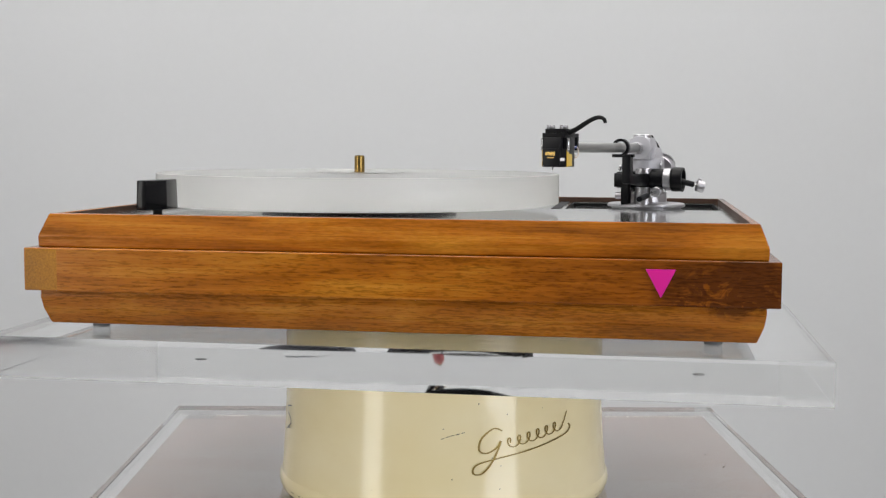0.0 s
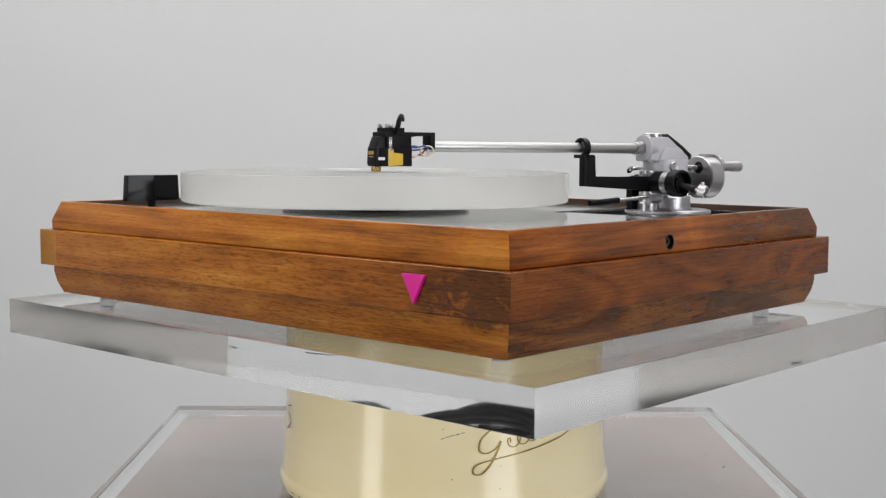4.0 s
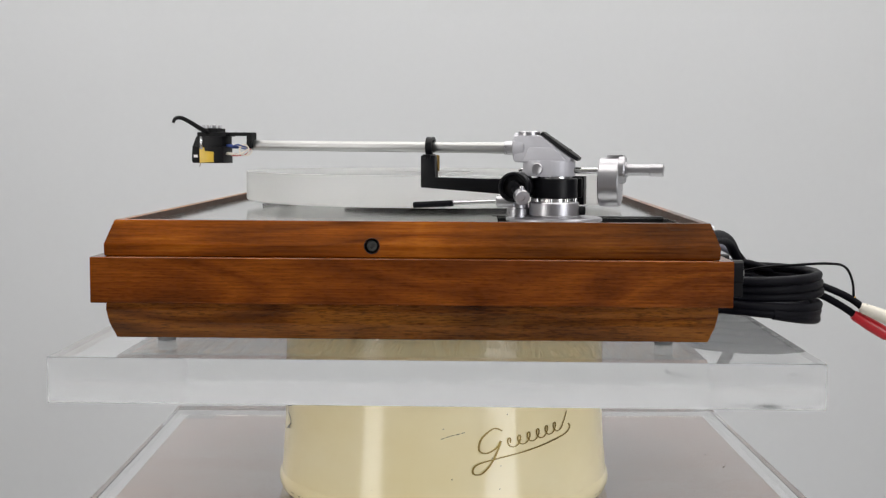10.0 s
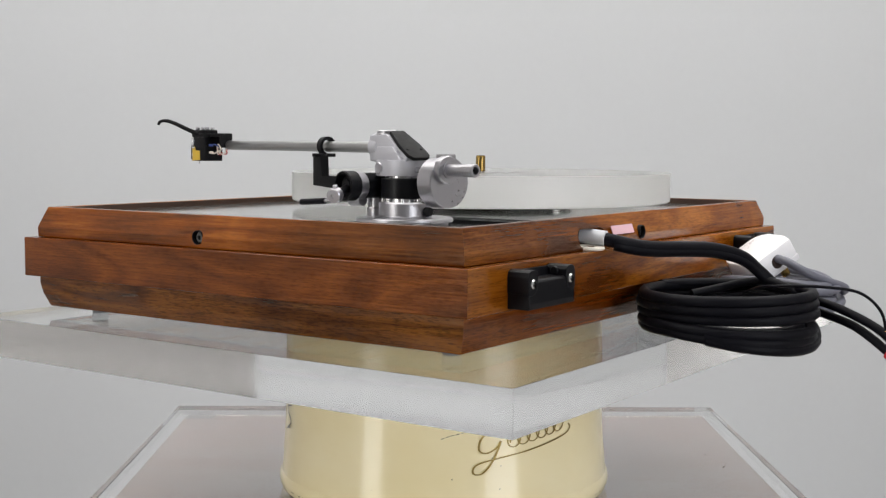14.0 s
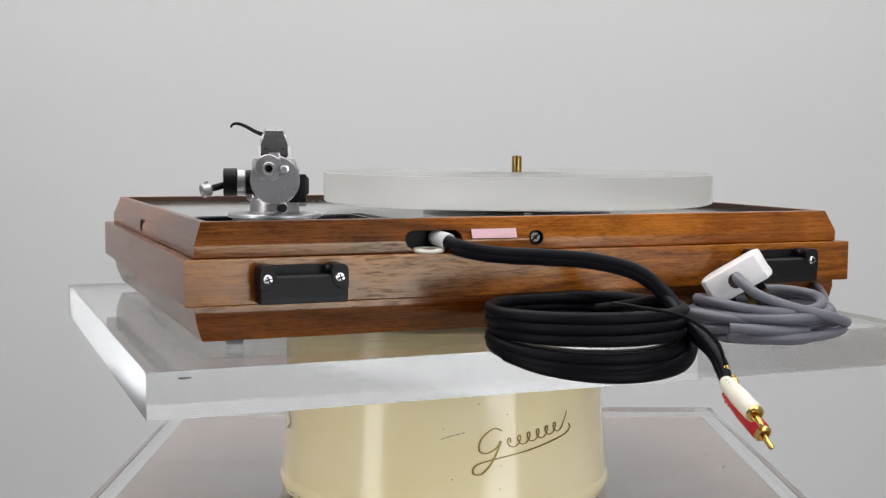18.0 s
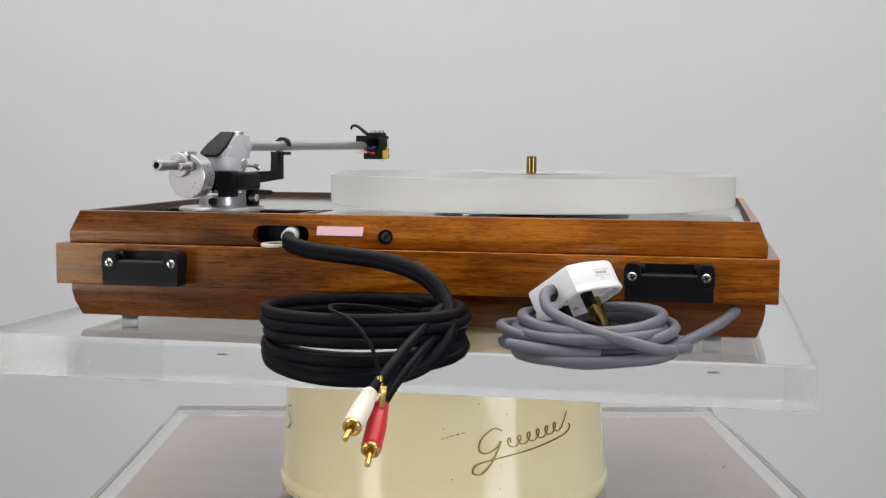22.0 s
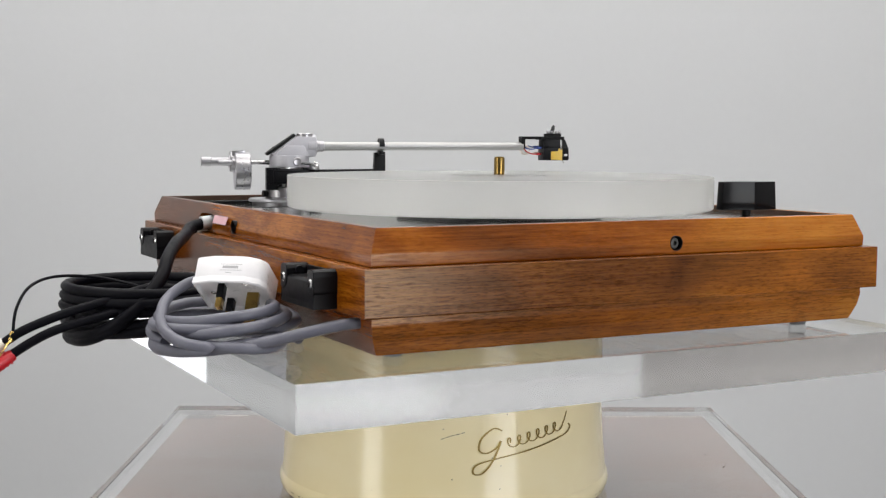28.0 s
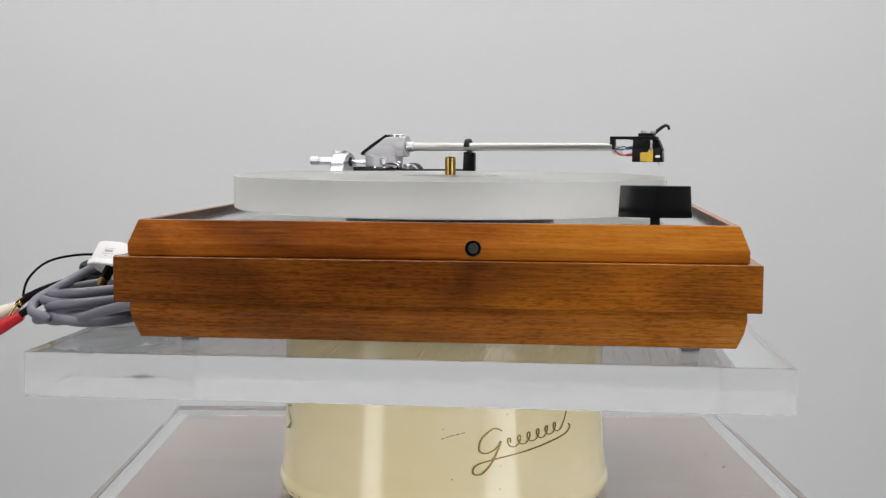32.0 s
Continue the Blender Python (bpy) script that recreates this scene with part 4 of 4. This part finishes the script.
for p1, way in ((W0, [(-26, 188, -102), (-43, 203, -98), (-49, 220, -93.5), (-47.5, 237, -92.5), (-43, 262, -100), (-39.5, 288, -107.2), (-35, 311, -116.5)]),
                (R0, [(-22, 187, -108), (-44, 204, -105), (-51, 220, -102), (-49, 237, -102), (-46, 263, -108.5), (-42.5, 290, -115.5), (-38.5, 305, -122.5)])):
    path = spline(way + [p1 + (W1 - W0).normalized() * 3], 6)
    part("lead", add_tube(B(), path, 2.9, 10), black_rubber, signal, sharp=60)


def phono(p0, p1, tip, mat, word):
    d = (p1 - p0).normalized()
    n = (p1 - p0).length
    b = part("phono_plug", add_lathe(B(), [(0, 0), (3.4, 0), (3.8, 1), (4.9, n * 0.42), (5.1, n * 0.5), (5.1, n - 1), (4.6, n), (0, n)], p0, d, 28), mat, signal, word)
    bm = B()
    for k in range(3):
        for s_ in (-1, 1):
            add_box(bm, -2.6, 2.6, s_ * 3.7 - 0.5, s_ * 3.7 + 0.5, 3 + k * 3.0, 4.4 + k * 3.0, 0.2, Matrix.Translation(p0) @ d.to_track_quat("Z", "Y").to_matrix().to_4x4())
    part("grip_ribs", bm, mat, b)
    e = p0 + d * n
    part("collar", add_lathe(B(), [(0, -0.5), (4.6, -0.5), (4.7, 0.6), (4.7, 1.6), (4.0, 2.2), (3.3, 2.2), (3.3, 0.8), (0, 0.8)], e, d, 28), gold, b, "gold-plated collar")
    part("pin", add_rod(B(), e, tip + d * 1.0, 1.55, edge=0.7, seg=16), gold, b, "gold-plated pin")


phono(W0, W1, W2, cream_plastic, "white phono plug with gold contacts")
phono(R0, R1, R2, red_plastic, "red phono plug with gold contacts")
wire = spline([(-34, 222, -100), (-14, 240, -93), (4, 262, -89), (2, 286, -88), (-16, 304, -92), (-29, 314, -104), (-33.5, 317, -119)], 8)
part("earth_wire", add_tube(B(), wire, 1.0, 8), black_rubber, signal, "thin black earth wire", sharp=60)
sp = part("spade_tag", add_rod(B(), (-33.4, 316.6, -117), (-34, 319, -123.5), 1.8, edge=0.3, seg=14), gold, signal, "gold spade tag")
bm = B()
for s_ in (-2.8, 2.8):
    add_box(bm, s_ - 1.2, s_ + 1.2, -0.4, 0.4, -9.5, 0, 0.1, Matrix.Translation((-34, 320.5, -123)) @ Matrix.Rotation(radians(32), 4, "X"))
add_box(bm, -4.0, 4.0, -0.4, 0.4, -2.0, 1.5, 0.1, Matrix.Translation((-34, 320.2, -123)) @ Matrix.Rotation(radians(32), 4, "X"))
part("fork", bm, gold, sp)

# ---- mains cable and plug ----
mains = thing("mains_cable", (-130, 212, SLAB_TOP), "coiled grey mains cable with a white three-pin plug", "cable", "cables")
GR = 3.2
glev = [-116.8, -112, -108.5, -103.5, -99.5, -97, -97]
def grey_z(k, x, y):
    j, f = int(k), k - int(k)
    z = glev[min(j, 6)] * (1 - f) + glev[min(j + 1, 6)] * f
    return z - max(0, y - 225) * 0.10
tilts = [0.5, -4.5, 6.0, -5.5, 6.0, -5.5, 2.0]
def tangled_z(k, x, y):
    j, f = int(k), k - int(k)
    lean = tilts[min(j, 6)] * (1 - f) + tilts[min(j + 1, 6)] * f
    return max(-116.6, grey_z(k, x, y) + lean * (x + 131) / 52 + 0.5 * lean * (y - 213) / 40)
pts = coil(-130, 214, 45, 37, 5, tangled_z, 8, start=4.6, wander=9.5)
part("coil", add_tube(B(), pts, GR, 10), grey_rubber, mains, "loose coil of grey cable", sharp=60)
tail = spline([(-210.5, 157, -98.2), (-209, 170, -98.5), (-200, 188, -103), (-183, 210, -110), (-160, 238, -116), (-130, 252, -118), (-105, 244, -117)], 6)
part("tail", add_tube(B(), tail, GR, 10), grey_rubber, mains, sharp=60)
cord = spline([(-108.5, 217.5, -82), (-105, 227, -84), (-109, 240, -91), (-126, 249, -98), (-150, 254, -104), (-168, 249, -109), (-176, 236, -112), (-166, 247, -114.5), (-142, 254, -116), (-112, 250, -116.4), (-92, 234, -116.5)], 6)
stub = spline([(-138, 250, -113), (-122, 252, -112), (-106, 250, -111), (-95, 246.5, -110.3), (-87, 242.5, -110)], 6)
part("stub", add_tube(B(), stub, GR, 10), grey_rubber, mains, "loose end of grey cable", sharp=60)
part("cord", add_tube(B(), cord, GR, 10), grey_rubber, mains, sharp=60)
# plug body: x across, y towards its cord end, z out of its back
cord_way, back_way = Vector((0.585, 0.811, 0.0)), Vector((0.43, -0.31, 0.848))
PLUG = Matrix.Translation((-119, 203, -84.5)) @ Matrix((cord_way.cross(back_way), cord_way, back_way)).transposed().to_4x4() @ Matrix.Scale(0.9, 4)
PLUG_SHAPE = [(-19.5, 21.5), (19.5, 21.5), (23, 9), (23, -13), (19, -22), (13, -25.5), (-13, -25.5), (-19, -22), (-23, -13), (-23, 9)]


def plug_part(name, bm, mat, parent, label=""):
    bmesh.ops.transform(bm, matrix=PLUG, verts=bm.verts)
    return part(name, bm, mat, parent, label, sharp=40)


plug = plug_part("mains_plug", add_prism(B(), PLUG_SHAPE, -5.6, 10.4, "xyz", 3.0), white_plastic, mains, "white moulded three-pin mains plug")
bm = B()
loops = []
for k, z in ((1.0, -4.6), (1.012, -8.4), (0.985, -9.2), (0.93, -9.2), (0.91, -8.4), (0.90, -6.0)):
    loops.append([bm.verts.new((x * k, y * k, z)) for x, y in PLUG_SHAPE])
n = len(PLUG_SHAPE)
for a, b in zip(loops, loops[1:]):
    for i in range(n):
        bm.faces.new((a[i], a[(i + 1) % n], b[(i + 1) % n], b[i]))
bm.faces.new(loops[-1])
bm.faces.new(loops[0][::-1])
plug_part("plug_base", bm, white_plastic, plug, "recessed white pin face with a raised rim")
plug_part("cord_hole", add_rod(B(), (0, 21.3, 0), (0, 21.75, 0), 5.4, edge=0.1), rust, plug, "dark round cord entry")
plug_part("earth_pin", add_box(B(), -2, 2, -18, -10, -27, -6, 0.5), brass, plug, "brass earth pin")
for x in (-11.1, 11.1):
    pin = plug_part("pin", add_box(B(), x - 3.1, x + 3.1, 2, 6, -22.5, -6, 0.5), brass, plug, "brass pin with a black sleeve")
    plug_part("pin_sleeve", add_box(B(), x - 3.3, x + 3.3, 1.8, 6.2, -16, -6, 0.3), black_plastic, pin)
bm = B()
for k, w in ((3.6, 9.0), (1.6, 6.5), (-0.6, 9.0), (-2.4, 2.4)):
    add_box(bm, -23.12, -22.9, -2 - w, -2 + w * 0.6, k - (0.9 if k == 1.6 else 0.15), k + (0.9 if k == 1.6 else 0.15), 0)
plug_part("printed_mark", bm, pale_print, plug, "faint grey printed lines")
for x, y in ((-15, -12), (15, -12), (0, 13)):
    plug_part("base_screw", add_rod(B(), (x, y, -6.6), (x, y, -5.8), 2.2, seg=14), steel, plug)

# ---- the turning ----
SPIN = [(0, -9.1), (4, -42.0), (8, -74.7), (12, -107.93), (16, -141.15), (20, -175.0), (24, -208.72), (28, -242.4), (32, -275.7)]


def spin_at(t):
    i = min(int(t // 4), 7)
    (a, p), (b, q) = SPIN[i], SPIN[i + 1]
    return p + (q - p) * (t - a) / (b - a)


def motions():
    """The slab and all that stands on it turn round the drum's axis."""
    for ob in SPINNING:
        o = Vector(ob["o"]) * MM + Vector((0, 0, Z0))
        walk(ob, [(t, pose(0, 0, 0, 0, 0, spin_at(t)) @ Matrix.Translation(o)) for t in range(0, 33, 2)])
        del ob["o"]


for ob in list(scene.objects):
    if ob.get("o") is not None and ob not in SPINNING:
        del ob["o"]
motions()
